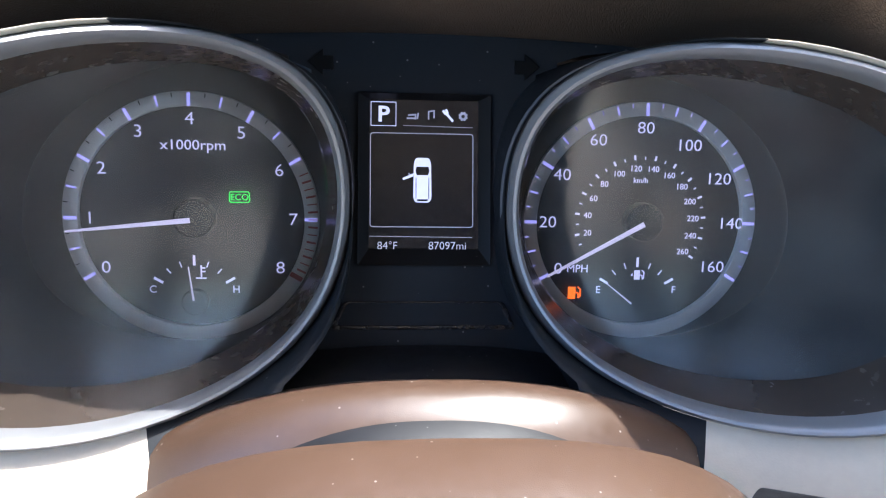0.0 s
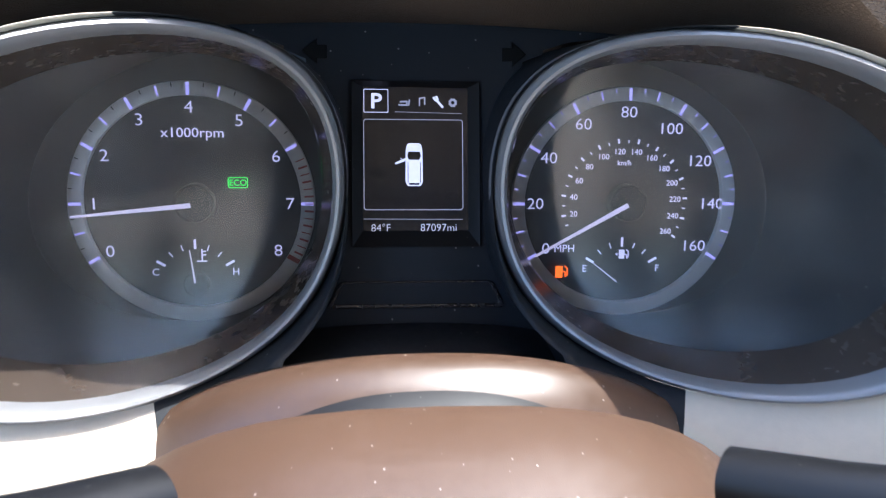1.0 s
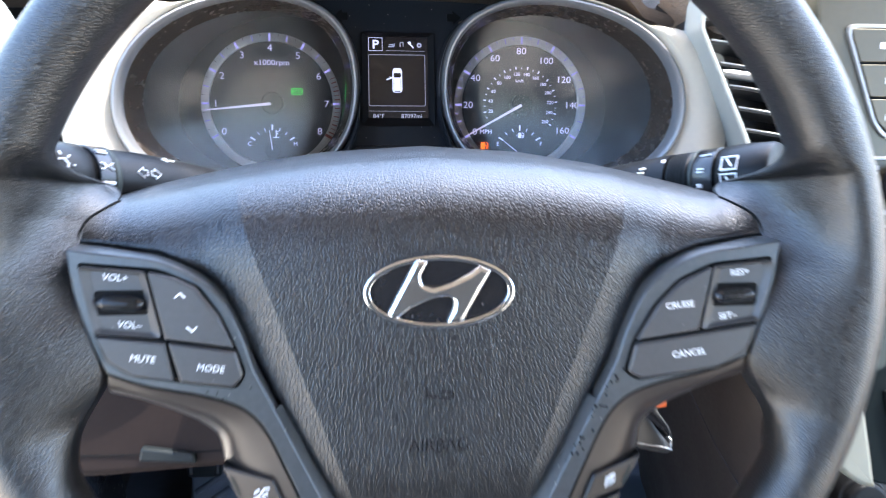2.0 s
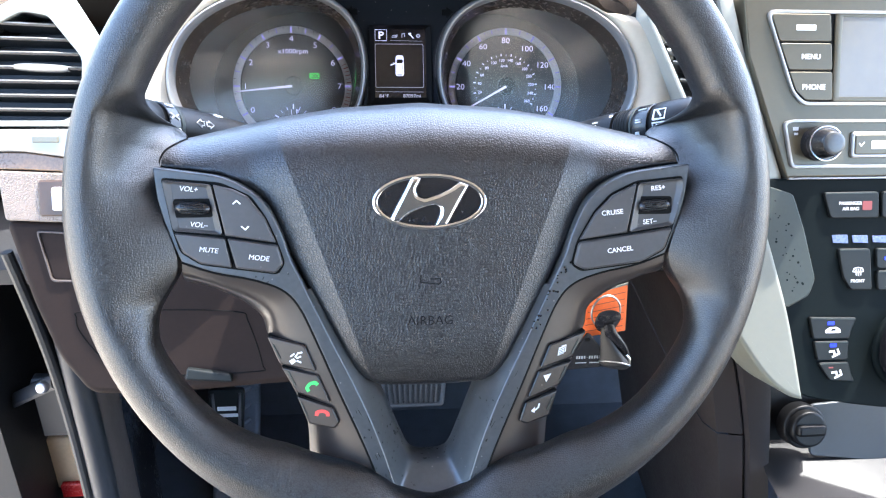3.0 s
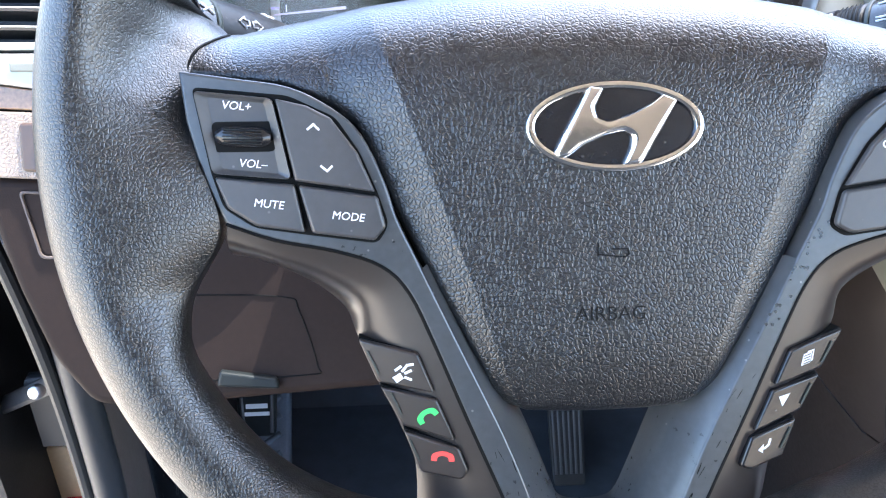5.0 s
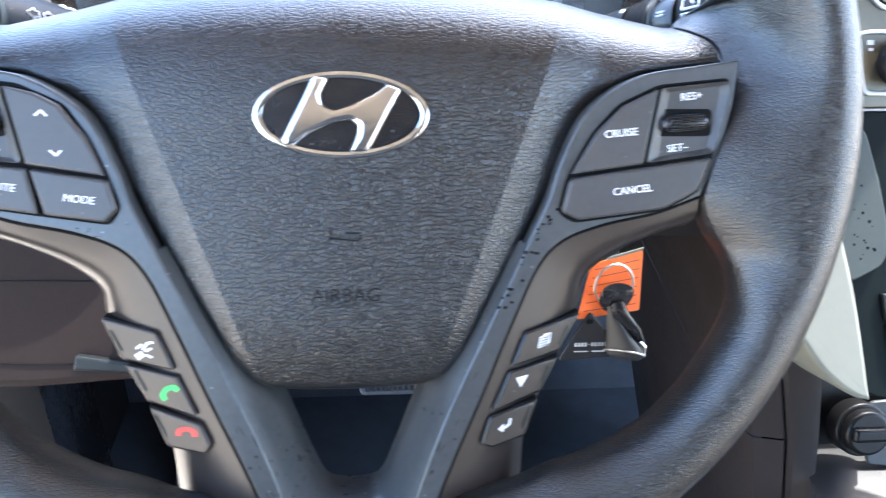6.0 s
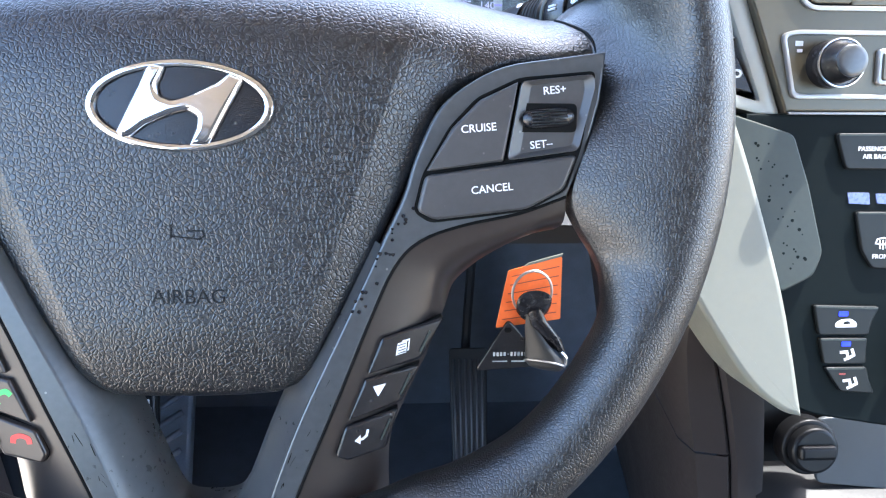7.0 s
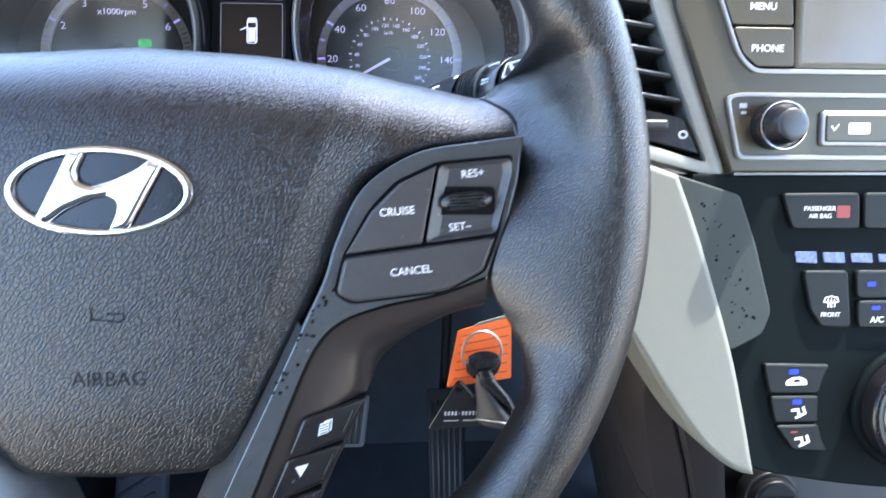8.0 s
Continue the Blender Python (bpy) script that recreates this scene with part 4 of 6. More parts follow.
part("inner_facet", inner_facet(), BEZEL, bezel, angle=50)
for s in (-1, 1):
    part("joint_line", tube([(-s * p.x, p.y, 0.0004) for p in half_out], 0.0007, 6), GAP, bezel)
rng = random.Random(11)
for side in (-1, 1):
    for _ in range(15):
        y = -0.150 + 0.075 * rng.random() ** 1.8
        xr = float(np.interp(y, [-0.150, -0.128, -0.0999, -0.0636], [-0.0205, -0.0275, -0.0384, -0.0555]))
        x = xr - 0.0012 - 0.0055 * rng.random() ** 1.5
        r, e = rng.uniform(0.0004, 0.0013), rng.uniform(1.0, 2.6)
        turn = rng.uniform(0.9, 1.4)
        pts = []
        for k in range(9):
            t = 2 * math.pi * k / 9
            q = r * rng.uniform(0.6, 1.2)
            px, py = q * e * math.cos(t), q * 0.6 * math.sin(t)
            pts.append((-side * (x + px * math.cos(turn) * -1 - py * math.sin(turn) * 0.5), y + px * math.sin(turn) + py * math.cos(turn)))
        part("paint_chip", flats([pts], 0.0008), GAP, bezel)

for _ in range(26):
    y = rng.uniform(-0.062, -0.020)
    x = float(np.interp(y, [-0.062, -0.037, -0.020], [0.0545, 0.0675, 0.0752])) + rng.uniform(0.0015, 0.0065)
    r = rng.uniform(0.0003, 0.0008)
    part("water_spot", flats([[(x + r * (1 + 0.25 * math.sin(3 * a)) * math.cos(a), y + r * math.sin(a)) for a in (k * math.pi / 4 for k in range(8))]], 0.0008, 0.0001), PIANO, bezel)

pod_in = [(-0.1336, -0.0203), (-0.1172, -0.0262), (-0.0968, -0.0305), (-0.0815, -0.0362), (-0.0722, -0.0460), (-0.0634, -0.0653), (-0.0515, -0.0945), (-0.0378, -0.1270), (-0.0320, -0.1430)]
pod_out = [(-0.1345, -0.0345), (-0.1218, -0.0378), (-0.1057, -0.0468), (-0.0955, -0.0546), (-0.0915, -0.0623), (-0.0842, -0.0801), (-0.0768, -0.0959), (-0.0706, -0.1142), (-0.0700, -0.1380)]
drop = [0.020, 0.022, 0.022, 0.016, 0.007, 0.004, 0.004, 0.006, 0.012]


LEAN = 0.24


def lean(ob):
    """Lays a key and its marks on the outward slope of a lower spoke."""
    for v in ob.data.vertices:
        out = (abs(v.co.x) - float(np.interp(v.co.y, [-0.127, -0.046], [0.0378, 0.0722]))) * 0.92
        v.co.z -= LEAN * max(0, out)
    for child in ob.children:
        lean(child)


def lower_spoke(sgn):
    a, b = spline(pod_in, 5), spline(pod_out, 5)
    d = np.interp(np.linspace(0, len(drop) - 1, len(a)), range(len(drop)), drop)
    rows = []
    for k in range(9):
        t = k / 8
        rows.append([(sgn * -(p.x + (q.x - p.x) * t), p.y + (q.y - p.y) * t, -0.0004 - LEAN * (q - p).length * t - dd * t ** 4.5) for p, q, dd in zip(a, b, d)])
    rows.append([(sgn * -q.x, q.y, -0.0024 - LEAN * (q - p).length - dd) for p, q, dd in zip(a, b, d)])
    rows.append([(sgn * -(q.x + 0.002), q.y + 0.001, -0.032) for q in b])
    rows.insert(0, [(sgn * -p.x, p.y, -0.02) for p in a])
    return loft(rows, False)


for s in (-1, 1):
    part("lower_spoke", lower_spoke(s), SPOKE, wheel, "dark brown gloss lower spoke")


def key(name, outline, parent, z0, z1, mat=KEYCAP, r=0.0012, bevel=0.0012, label=""):
    """A switch cap in a dark joint."""
    cx = sum(p[0] for p in outline) / len(outline)
    cy = sum(p[1] for p in outline) / len(outline)
    small = [(cx + (p[0] - cx) * 0.992, cy + (p[1] - cy) * 0.988) for p in outline]
    big = [(cx + (p[0] - cx) * 1.02, cy + (p[1] - cy) * 1.035) for p in outline]
    cap = part(name, prism(fillet(small, r), z0, z1, bevel), mat, parent, label)
    part("joint", prism(fillet(big, r * 1.2), z0 - 0.0008, max(z0 + 0.0002, z1 - 0.0024)), GAP, cap)
    return cap


ZT = 0.0036
ZW = ZT - 0.0022


def dish(name, outline, parent):
    """A switch face that sinks from its raised edge to a flat floor."""
    cx = sum(p[0] for p in outline) / len(outline)
    cy = sum(p[1] for p in outline) / len(outline)
    rows = []
    for k, h, z, r in ((0.99, 0.985, -0.002, 0.0020), (0.99, 0.985, ZT - 0.0006, 0.0020), (0.985, 0.978, ZT - 0.0001, 0.0020), (0.975, 0.968, ZT, 0.0018), (0.94, 0.95, ZT - 0.0002, 0.0018), (0.76, 0.87, ZW + 0.0002, 0.0014), (0.72, 0.85, ZW, 0.0012)):
        rows.append([(p[0], p[1], z) for p in fillet([(cx + (q[0] - cx) * k, cy + (q[1] - cy) * h) for q in outline], r)])
    bm = loft(rows)
    bm.verts.ensure_lookup_table()
    bm.faces.new(bm.verts[-len(rows[0]):])
    cap = part(name, bm, KEYCAP, parent, "dished black switch face", angle=20)
    big = [(cx + (p[0] - cx) * 1.02, cy + (p[1] - cy) * 1.035) for p in outline]
    part("joint", prism(fillet(big, 0.0016), -0.0028, ZW - 0.0008), GAP, cap)
    return cap


# left pod
pad_l = part("switch_pad", prism(fillet([(-0.1425, 0.0252), (-0.1115, 0.0222), (-0.0960, 0.0150), (-0.0880, 0.0030), (-0.0822, -0.0110), (-0.0788, -0.0215), (-0.0826, -0.0280), (-0.1060, -0.0246), (-0.1240, -0.0218), (-0.1340, -0.0150), (-0.1376, -0.0030)], 0.0025), -0.004, 0.0010), GAP, wheel, "black joint round the audio switches")
vol = dish("volume_switch", [(-0.1418, 0.0241), (-0.1163, 0.0214), (-0.1108, -0.0058), (-0.1368, -0.0034)], pad_l)
part("volume_well", prism(rrect(-0.1262, 0.0088, 0.0205, 0.0100, 0.002), ZW - 0.0006, ZW + 0.0002), GAP, vol)
seek = key("seek_switch", [(-0.1155, 0.0213), (-0.1054, 0.0189), (-0.0975, 0.0148), (-0.0887, 0.0029), (-0.0832, -0.0104), (-0.1100, -0.0062)], pad_l, -0.002, ZT, r=0.0006)
mute = key("mute_switch", [(-0.1364, -0.0042), (-0.1099, -0.0072), (-0.1069, -0.0236), (-0.1232, -0.0211), (-0.1326, -0.0147)], pad_l, -0.002, ZT)
mode = key("mode_switch", [(-0.1090, -0.0074), (-0.0824, -0.0116), (-0.0797, -0.0222), (-0.0837, -0.0269), (-0.1049, -0.0238)], pad_l, -0.002, ZT)


def roller(parent, x, y, turn):
    m = Matrix.Translation((x, y, 0)) @ Matrix.Rotation(radians(turn), 4, "Z")
    bm = bmesh.new()
    rows = []
    for i in range(19):
        u = -1 + 2 * i / 18
        w = 0.0036 * (1 - 0.5 * abs(u) ** 6)
        rows.append([m @ Vector((0.0090 * u, w * math.cos(t), ZW + 0.0002 + 0.0040 * math.sin(t) * (1 - 0.45 * abs(u) ** 4))) for t in (math.pi * k / 10 for k in range(11))])
    ob = part("roller", loft(rows, False, bm=bm), PIANO, parent, "ribbed black roller")
    bm = bmesh.new()
    for k in range(5):
        t = math.pi * (0.3 + 0.1 * k)
        c = Vector((0, 0.0037 * math.cos(t), ZW + 0.0003 + 0.0041 * math.sin(t)))
        tube([m @ (c + Vector((-0.0062, 0, 0))), m @ (c + Vector((0.0062, 0, 0)))], 0.00022, 6, bm=bm)
    part("ribs", bm, BUTTON, ob)


roller(vol, -0.1262, 0.0088, -3)
ZL = ZT + 0.00015
letters("print", "VOL+", 0.0027, INK, vol, -0.1282, 0.0190, ZW + 0.00015, lean=0.15, turn=-5)
letters("print", "VOL–", 0.0027, INK, vol, -0.1236, -0.0001, ZW + 0.00015, lean=0.15, turn=-5)
letters("print", "MUTE", 0.0027, INK, mute, -0.1187, -0.0135, ZL, lean=0.12, turn=-7)
letters("print", "MODE", 0.0027, INK, mode, -0.0925, -0.0182, ZL, lean=0.12, turn=-7)
part("chevron", strokes([[(-0.1050, 0.0110), (-0.1031, 0.0126), (-0.1014, 0.0109)]], 0.0007, ZT), INK, seek)
part("chevron", strokes([[(-0.1010, -0.0012), (-0.0990, -0.0029), (-0.0974, -0.0013)]], 0.0007, ZT), INK, seek)
# right pod
pad_r = part("switch_pad", prism(fillet([(0.1430, 0.0238), (0.1160, 0.0212), (0.1012, 0.0143), (0.0915, 0.0040), (0.0822, -0.0125), (0.0790, -0.0255), (0.0850, -0.0296), (0.1195, -0.0254), (0.1335, -0.0180), (0.1385, -0.0030)], 0.0025), -0.004, 0.0010), GAP, wheel, "black joint round the cruise switches")
cruise = key("cruise_switch", [(0.1156, 0.0198), (0.1023, 0.0135), (0.0925, 0.0036), (0.0836, -0.0114), (0.1107, -0.0078)], pad_r, -0.002, ZT, r=0.0006)
res = dish("resume_switch", [(0.1164, 0.0200), (0.1418, 0.0226), (0.1427, 0.0188), (0.1370, -0.0041), (0.1116, -0.0077)], pad_r)
part("resume_well", prism(rrect(0.1262, 0.0074, 0.0205, 0.0100, 0.002), ZW - 0.0006, ZW + 0.0002), GAP, res)
roller(res, 0.1262, 0.0074, 4)
cancel = key("cancel_switch", [(0.0831, -0.0127), (0.1369, -0.0052), (0.1324, -0.0175), (0.1193, -0.0245), (0.0864, -0.0284), (0.0801, -0.0252)], pad_r, -0.002, ZT, r=0.002)
letters("print", "CRUISE", 0.0027, INK, cruise, 0.1017, 0.0038, ZL, turn=5, bold=0.01)
letters("print", "RES+", 0.0027, INK, res, 0.1284, 0.0171, ZW + 0.00015, turn=6, bold=0.01)
letters("print", "SET–", 0.0027, INK, res, 0.1240, -0.0017, ZW + 0.00015, turn=6, bold=0.01)
letters("print", "CANCEL", 0.0027, INK, cancel, 0.1066, -0.0171, ZL, turn=6, bold=0.01)

# keys on the lower spokes
ZS = 0.0016
voice = key("voice_key", [(-0.0908, -0.0628), (-0.0697, -0.0676), (-0.0637, -0.0829), (-0.0840, -0.0793)], wheel, -0.006, ZS, SPOKE, 0.0014, label="voice command key")
call = key("call_key", [(-0.0832, -0.0808), (-0.0631, -0.0848), (-0.0566, -0.1010), (-0.0756, -0.0957)], wheel, -0.006, ZS, SPOKE, 0.0008, label="call key with a green handset")
hang = key("hang_up_key", [(-0.0752, -0.0974), (-0.0553, -0.1036), (-0.0517, -0.1128), (-0.0542, -0.1166), (-0.0693, -0.1140)], wheel, -0.006, ZS, SPOKE, 0.0014, label="hang-up key with a red handset")
pages = key("page_key", [(0.0676, -0.0712), (0.0904, -0.0650), (0.0823, -0.0801), (0.0622, -0.0851)], wheel, -0.006, ZS, PIANO, 0.0014, label="black page key")
down = key("down_key", [(0.0614, -0.0866), (0.0817, -0.0823), (0.0750, -0.0962), (0.0552, -0.1023)], wheel, -0.006, ZS, PIANO, 0.0008, label="black down key")
enter = key("enter_key", [(0.0541, -0.1044), (0.0737, -0.0991), (0.0692, -0.1143), (0.0550, -0.1182), (0.0504, -0.1160)], wheel, -0.006, ZS, PIANO, 0.0014, label="black enter key")
part("icon", flats([[(-0.0788, -0.0770), (-0.0760, -0.0752), (-0.0748, -0.0772), (-0.0772, -0.0790)]], ZS), INK, voice)
part("icon_waves", strokes([[(-0.0752, -0.0745), (-0.0735, -0.0722), (-0.0715, -0.0718)], [(-0.0742, -0.0752), (-0.0722, -0.0742)], [(-0.0742, -0.0768), (-0.0722, -0.0776)], [(-0.0776, -0.0742), (-0.0758, -0.0728)]], 0.0009, ZS), INK, voice)


def handset(x, y, turn, mat, parent):
    m = Matrix.Rotation(radians(turn), 2)
    pts = spline([(-0.0042, -0.0016), (-0.0036, 0.0010), (0.0, 0.0022), (0.0036, 0.0010), (0.0042, -0.0016)], 4) + spline([(0.0022, -0.0018), (0.0018, -0.0002), (0.0, 0.0004), (-0.0018, -0.0002), (-0.0022, -0.0018)], 4)
    part("icon", flats([[Vector((x, y)) + m @ Vector(p[:2]) for p in pts]], ZS), mat, parent)


handset(-0.0668, -0.0912, 38, GREENICON, call)
handset(-0.0612, -0.1072, 0, REDICON, hang)
px, py = 0.0750, -0.0750
part("icon", flats([[(px - 0.0022, py - 0.0032), (px + 0.0016, py - 0.0022), (px + 0.0020, py + 0.0022), (px - 0.0014, py + 0.0014)], [(px + 0.0020, py - 0.0016), (px + 0.0026, py - 0.0014), (px + 0.0030, py + 0.0030), (px + 0.0002, py + 0.0024), (px + 0.0002, py + 0.0018), (px + 0.0026, py + 0.0024)]], ZS), INK, pages)
part("icon_lines", strokes([[(px - 0.0013, py + 0.0006 - 0.0010 * k), (px + 0.0013, py + 0.0013 - 0.0010 * k)] for k in range(4)], 0.0003, ZS + 0.0002), GAP, pages)
part("icon", flats([[(0.0645, -0.0895), (0.0692, -0.0886), (0.0663, -0.0935)]], ZS), INK, down)
part("icon", strokes([[(0.0624, -0.1064), (0.0620, -0.1084), (0.0606, -0.1096), (0.0590, -0.1098)]], 0.0009, ZS), INK, enter)
part("icon_arrow", flats([[(0.0576, -0.1102), (0.0598, -0.1080), (0.0597, -0.1116)]], ZS), INK, enter)
for parent, x, y, t in ((voice, -0.0855, -0.0715, -65), (call, -0.0775, -0.0870, -65), (hang, -0.0712, -0.1050, -68), (pages, 0.0835, -0.0735, 65), (down, 0.0762, -0.0895, 65), (enter, 0.0690, -0.1065, 67)):
    d = Vector((math.cos(radians(t)), math.sin(radians(t)))) * 0.0042
    # Ridge is coloured grey in place of the highlight along its edge
    part("finger_ridge", strokes([[Vector((x, y)) - d, Vector((x, y)) + d]], 0.0006, ZS - 0.0003, 0.0009), GREYTRIM, parent)

for ob in (voice, call, hang, pages, down, enter):
    lean(ob)


# ---- stalks ----
def stalk(side, label):
    a, b = Vector((side * 0.098, 0.118, 0.630)), Vector((side * 0.190, 0.030, 0.683))
    axis = (b - a).normalized()
    xx = Vector((0, 0, 1)).cross(axis).normalized()
    yy = axis.cross(xx)
    m = Matrix((( *xx, ), (*yy,), (*axis,))).transposed().to_4x4()
    m.translation = a
    st = thing("column_stalk", m, label, "stalk", "stalks on the column")
    prof = [(-0.03, 0.0085), (0.0, 0.0094), (0.015, 0.0104), (0.03, 0.0118), (0.045, 0.0132), (0.058, 0.0142), (0.070, 0.0148), (0.0872, 0.0152)]

    def turned(pr, name, mat, lab=""):
        rows = [[(r * 1.15 * math.cos(t), r * math.sin(t), z) for t in (2 * math.pi * k / 32 for k in range(32))] for z, r in pr]
        return part(name, loft(rows, True, True), mat, st, lab)

    if side < 0:
        L = 0.127
        turned(prof, "body", STALK, "black tapered body")
        turned([(0.0874, 0.0154), (0.0880, 0.0158), (0.0900, 0.0159), (0.0905, 0.0155)], "band", GREYTRIM, "grey band")
        turned([(0.0906, 0.0154), (0.0910, 0.0157), (0.0982, 0.0158), (0.0986, 0.0154)], "collar", PIANO, "printed collar")
        turned([(0.0985, 0.0140), (0.1015, 0.0140)], "groove", GAP)
        k0 = 0.1012
    else:
        L = 0.119
        turned([p for p in prof if p[0] < 0.06] + [(0.0628, 0.0144)], "body", STALK, "black tapered body")
        turned([(0.0626, 0.0130), (0.0770, 0.0138)], "groove", GAP)
        rl = turned([(0.0640, 0.0134), (0.0650, 0.0142), (0.0752, 0.0147), (0.0762, 0.0140)], "roller", BUTTON, "ribbed grey roller")
        turned([(0.0772, 0.0146), (0.0776, 0.0153), (0.0790, 0.0155), (0.0794, 0.0152)], "band", GREYTRIM, "grey band")
        turned([(0.0795, 0.0150), (0.0800, 0.0153), (0.0902, 0.0156), (0.0905, 0.0152)], "collar", PIANO, "printed collar")
        turned([(0.0904, 0.0140), (0.0924, 0.0140)], "groove", GAP)
        k0 = 0.0922
    turned([(k0, 0.0150), (k0 + 0.0012, 0.0158), (k0 + 0.012, 0.0162), (L - 0.003, 0.0158), (L - 0.0008, 0.0148), (L, 0.0130), (L + 0.0004, 0.001)], "end_knob", STALK, "black end knob")
    return st


left_stalk = stalk(-1, "black lamp stalk with white symbols")
right_stalk = stalk(1, "black wiper stalk with white symbols")



def print_on(st, name, paths, width, s, mat=INK, side=1):
    """Lines drawn round the stalk: (distance along, degrees round from the driver's side)."""
    inv = st.matrix_world.to_3x3().inverted()
    to_eye = inv @ Vector((0, -0.75, 0.66))
    base = math.atan2(to_eye.y, to_eye.x)
    bm = bmesh.new()
    for path in paths:
        pts = []
        for d, g in path:
            r = float(np.interp(d, [0.015, 0.03, 0.045, 0.058, 0.070, 0.0872, 0.088, 0.110], [0.0104, 0.0118, 0.0132, 0.0142, 0.0148, 0.0152, 0.0157, 0.0162])) + 0.0003
            t = base + side * radians(g)
            pts.append((1.15 * r * math.cos(t), r * math.sin(t), d))
        tube(pts, width, 5, bm=bm)
    return part(name, bm, mat, st)


for st, sd in ((left_stalk, 1), (right_stalk, -1)):
    if sd == 1:
        for c in (0.0690, 0.0752):
            e = -1 if c < 0.072 else 1
            print_on(st, "arrow_mark", [[(c, 10), (c, 5), (c - 0.002 * e, 5), (c - 0.002 * e, -5), (c, -5), (c, -10), (c + 0.0035 * e, 0), (c, 10)]], 0.0004, 0)
        for g in (38, 32):
            print_on(st, "collar_mark", [[(0.0920, g), (0.0975, g)]], 0.0005, 0)
        print_on(st, "collar_mark", [[(0.0918, 10), (0.0943, 4), (0.0918, -2)], [(0.0977, 10), (0.0952, 4), (0.0977, -2)]], 0.0006, 0)
        print_on(st, "collar_word", [[(0.0918, -24), (0.0977, -24)]], 0.0010, 0)
        print_on(st, "collar_mark", [[(0.0922, -46), (0.0970, -46)]], 0.0008, 0)
        print_on(st, "lamp_mark", [[(0.1165 + 0.0026 * math.cos(k), 11 * math.sin(k)) for k in (0, 1, 2, 3, 4, 5, 6.28)]], 0.0005, 0)
        for k in (0, 0.785, 1.57, 2.356, 3.1416, 3.927, 4.712, 5.498):
            print_on(st, "lamp_ray", [[(0.1165 + 0.0042 * math.cos(k), 17 * math.sin(k)), (0.1165 + 0.0056 * math.cos(k), 23 * math.sin(k))]], 0.0005, 0)
        print_on(st, "headlamp_mark", [[(0.053, 40), (0.056, 40)], [(0.0575, 46), (0.0605, 40), (0.0575, 34), (0.0575, 46)]], 0.0005, 0)
    else:
        for d, g in ((0.0350, 14), (0.0395, 12)):
            print_on(st, "wiper_mark", [[(d, g + 8), (d + 0.0025, g), (d, g - 8)]], 0.0005, 0)
        for d, g, w in ((0.0460, 40, 0.004), (0.0470, 30, 0.004), (0.0470, 16, 0.005), (0.0470, 6, 0.005), (0.0475, -6, 0.004), (0.0480, -16, 0.004)):
            print_on(st, "wiper_mark", [[(d, g), (d + w, g)]], 0.0007, 0)
        for k in range(5):
            print_on(st, "speed_wedge", [[(0.0575 + 0.0011 * k, 30), (0.0605 + 0.0004 * k, -34)]], 0.0006, 0)
        for k in range(5):
            print_on(st, "roller_rib", [[(0.0662 + 0.0019 * k, g) for g in range(-50, 51, 10)]], 0.0003, 0, GAP)
        for g, w in ((34, 0.003), (30, 0.003), (6, 0.004), (0, 0.004), (-30, 0.006)):
            print_on(st, "collar_mark", [[(0.0825, g), (0.0825 + w, g)]], 0.0006, 0)
        for g in (26, -6):
            print_on(st, "rear_wiper_mark", [[(0.0955, g + 12), (0.0955, g - 12), (0.1035, g - 12), (0.1035, g + 12), (0.0955, g + 12)], [(0.098, g - 8), (0.101, g + 6)]], 0.0007, 0)

# ---- centre stack ----
stack = thing("centre_stack", STACK, "bronze silver and charcoal centre stack with a touchscreen and climate keys", "centre console")
part("upper_plate", prism([(0.255, 0.165), (0.262, 0.110), (0.297, 0.016), (0.30, 0.0166), (0.56, 0.0175), (0.56, 0.165)], -0.03, 0.0, 0.0015), STACKMETAL, stack, "bronze silver painted plate")
part("lower_plate", prism(spline([(0.275, 0.0155), (0.42, 0.0158), (0.56, 0.0160)], 4) + spline([(0.56, -0.10), (0.50, -0.172), (0.45, -0.1765), (0.4024, -0.176), (0.3526, -0.1693), (0.3150, -0.160), (0.285, -0.135), (0.265, -0.09)], 4), -0.03, -0.0015, 0.0015), STACKDARK, stack, "charcoal climate panel")
part("edge_line", prism([(0.2985, 0.0150), (0.56, 0.0158), (0.56, 0.0172), (0.2985, 0.0166)], -0.01, 0.0008, 0.0003), SATIN, stack, "thin silver line")
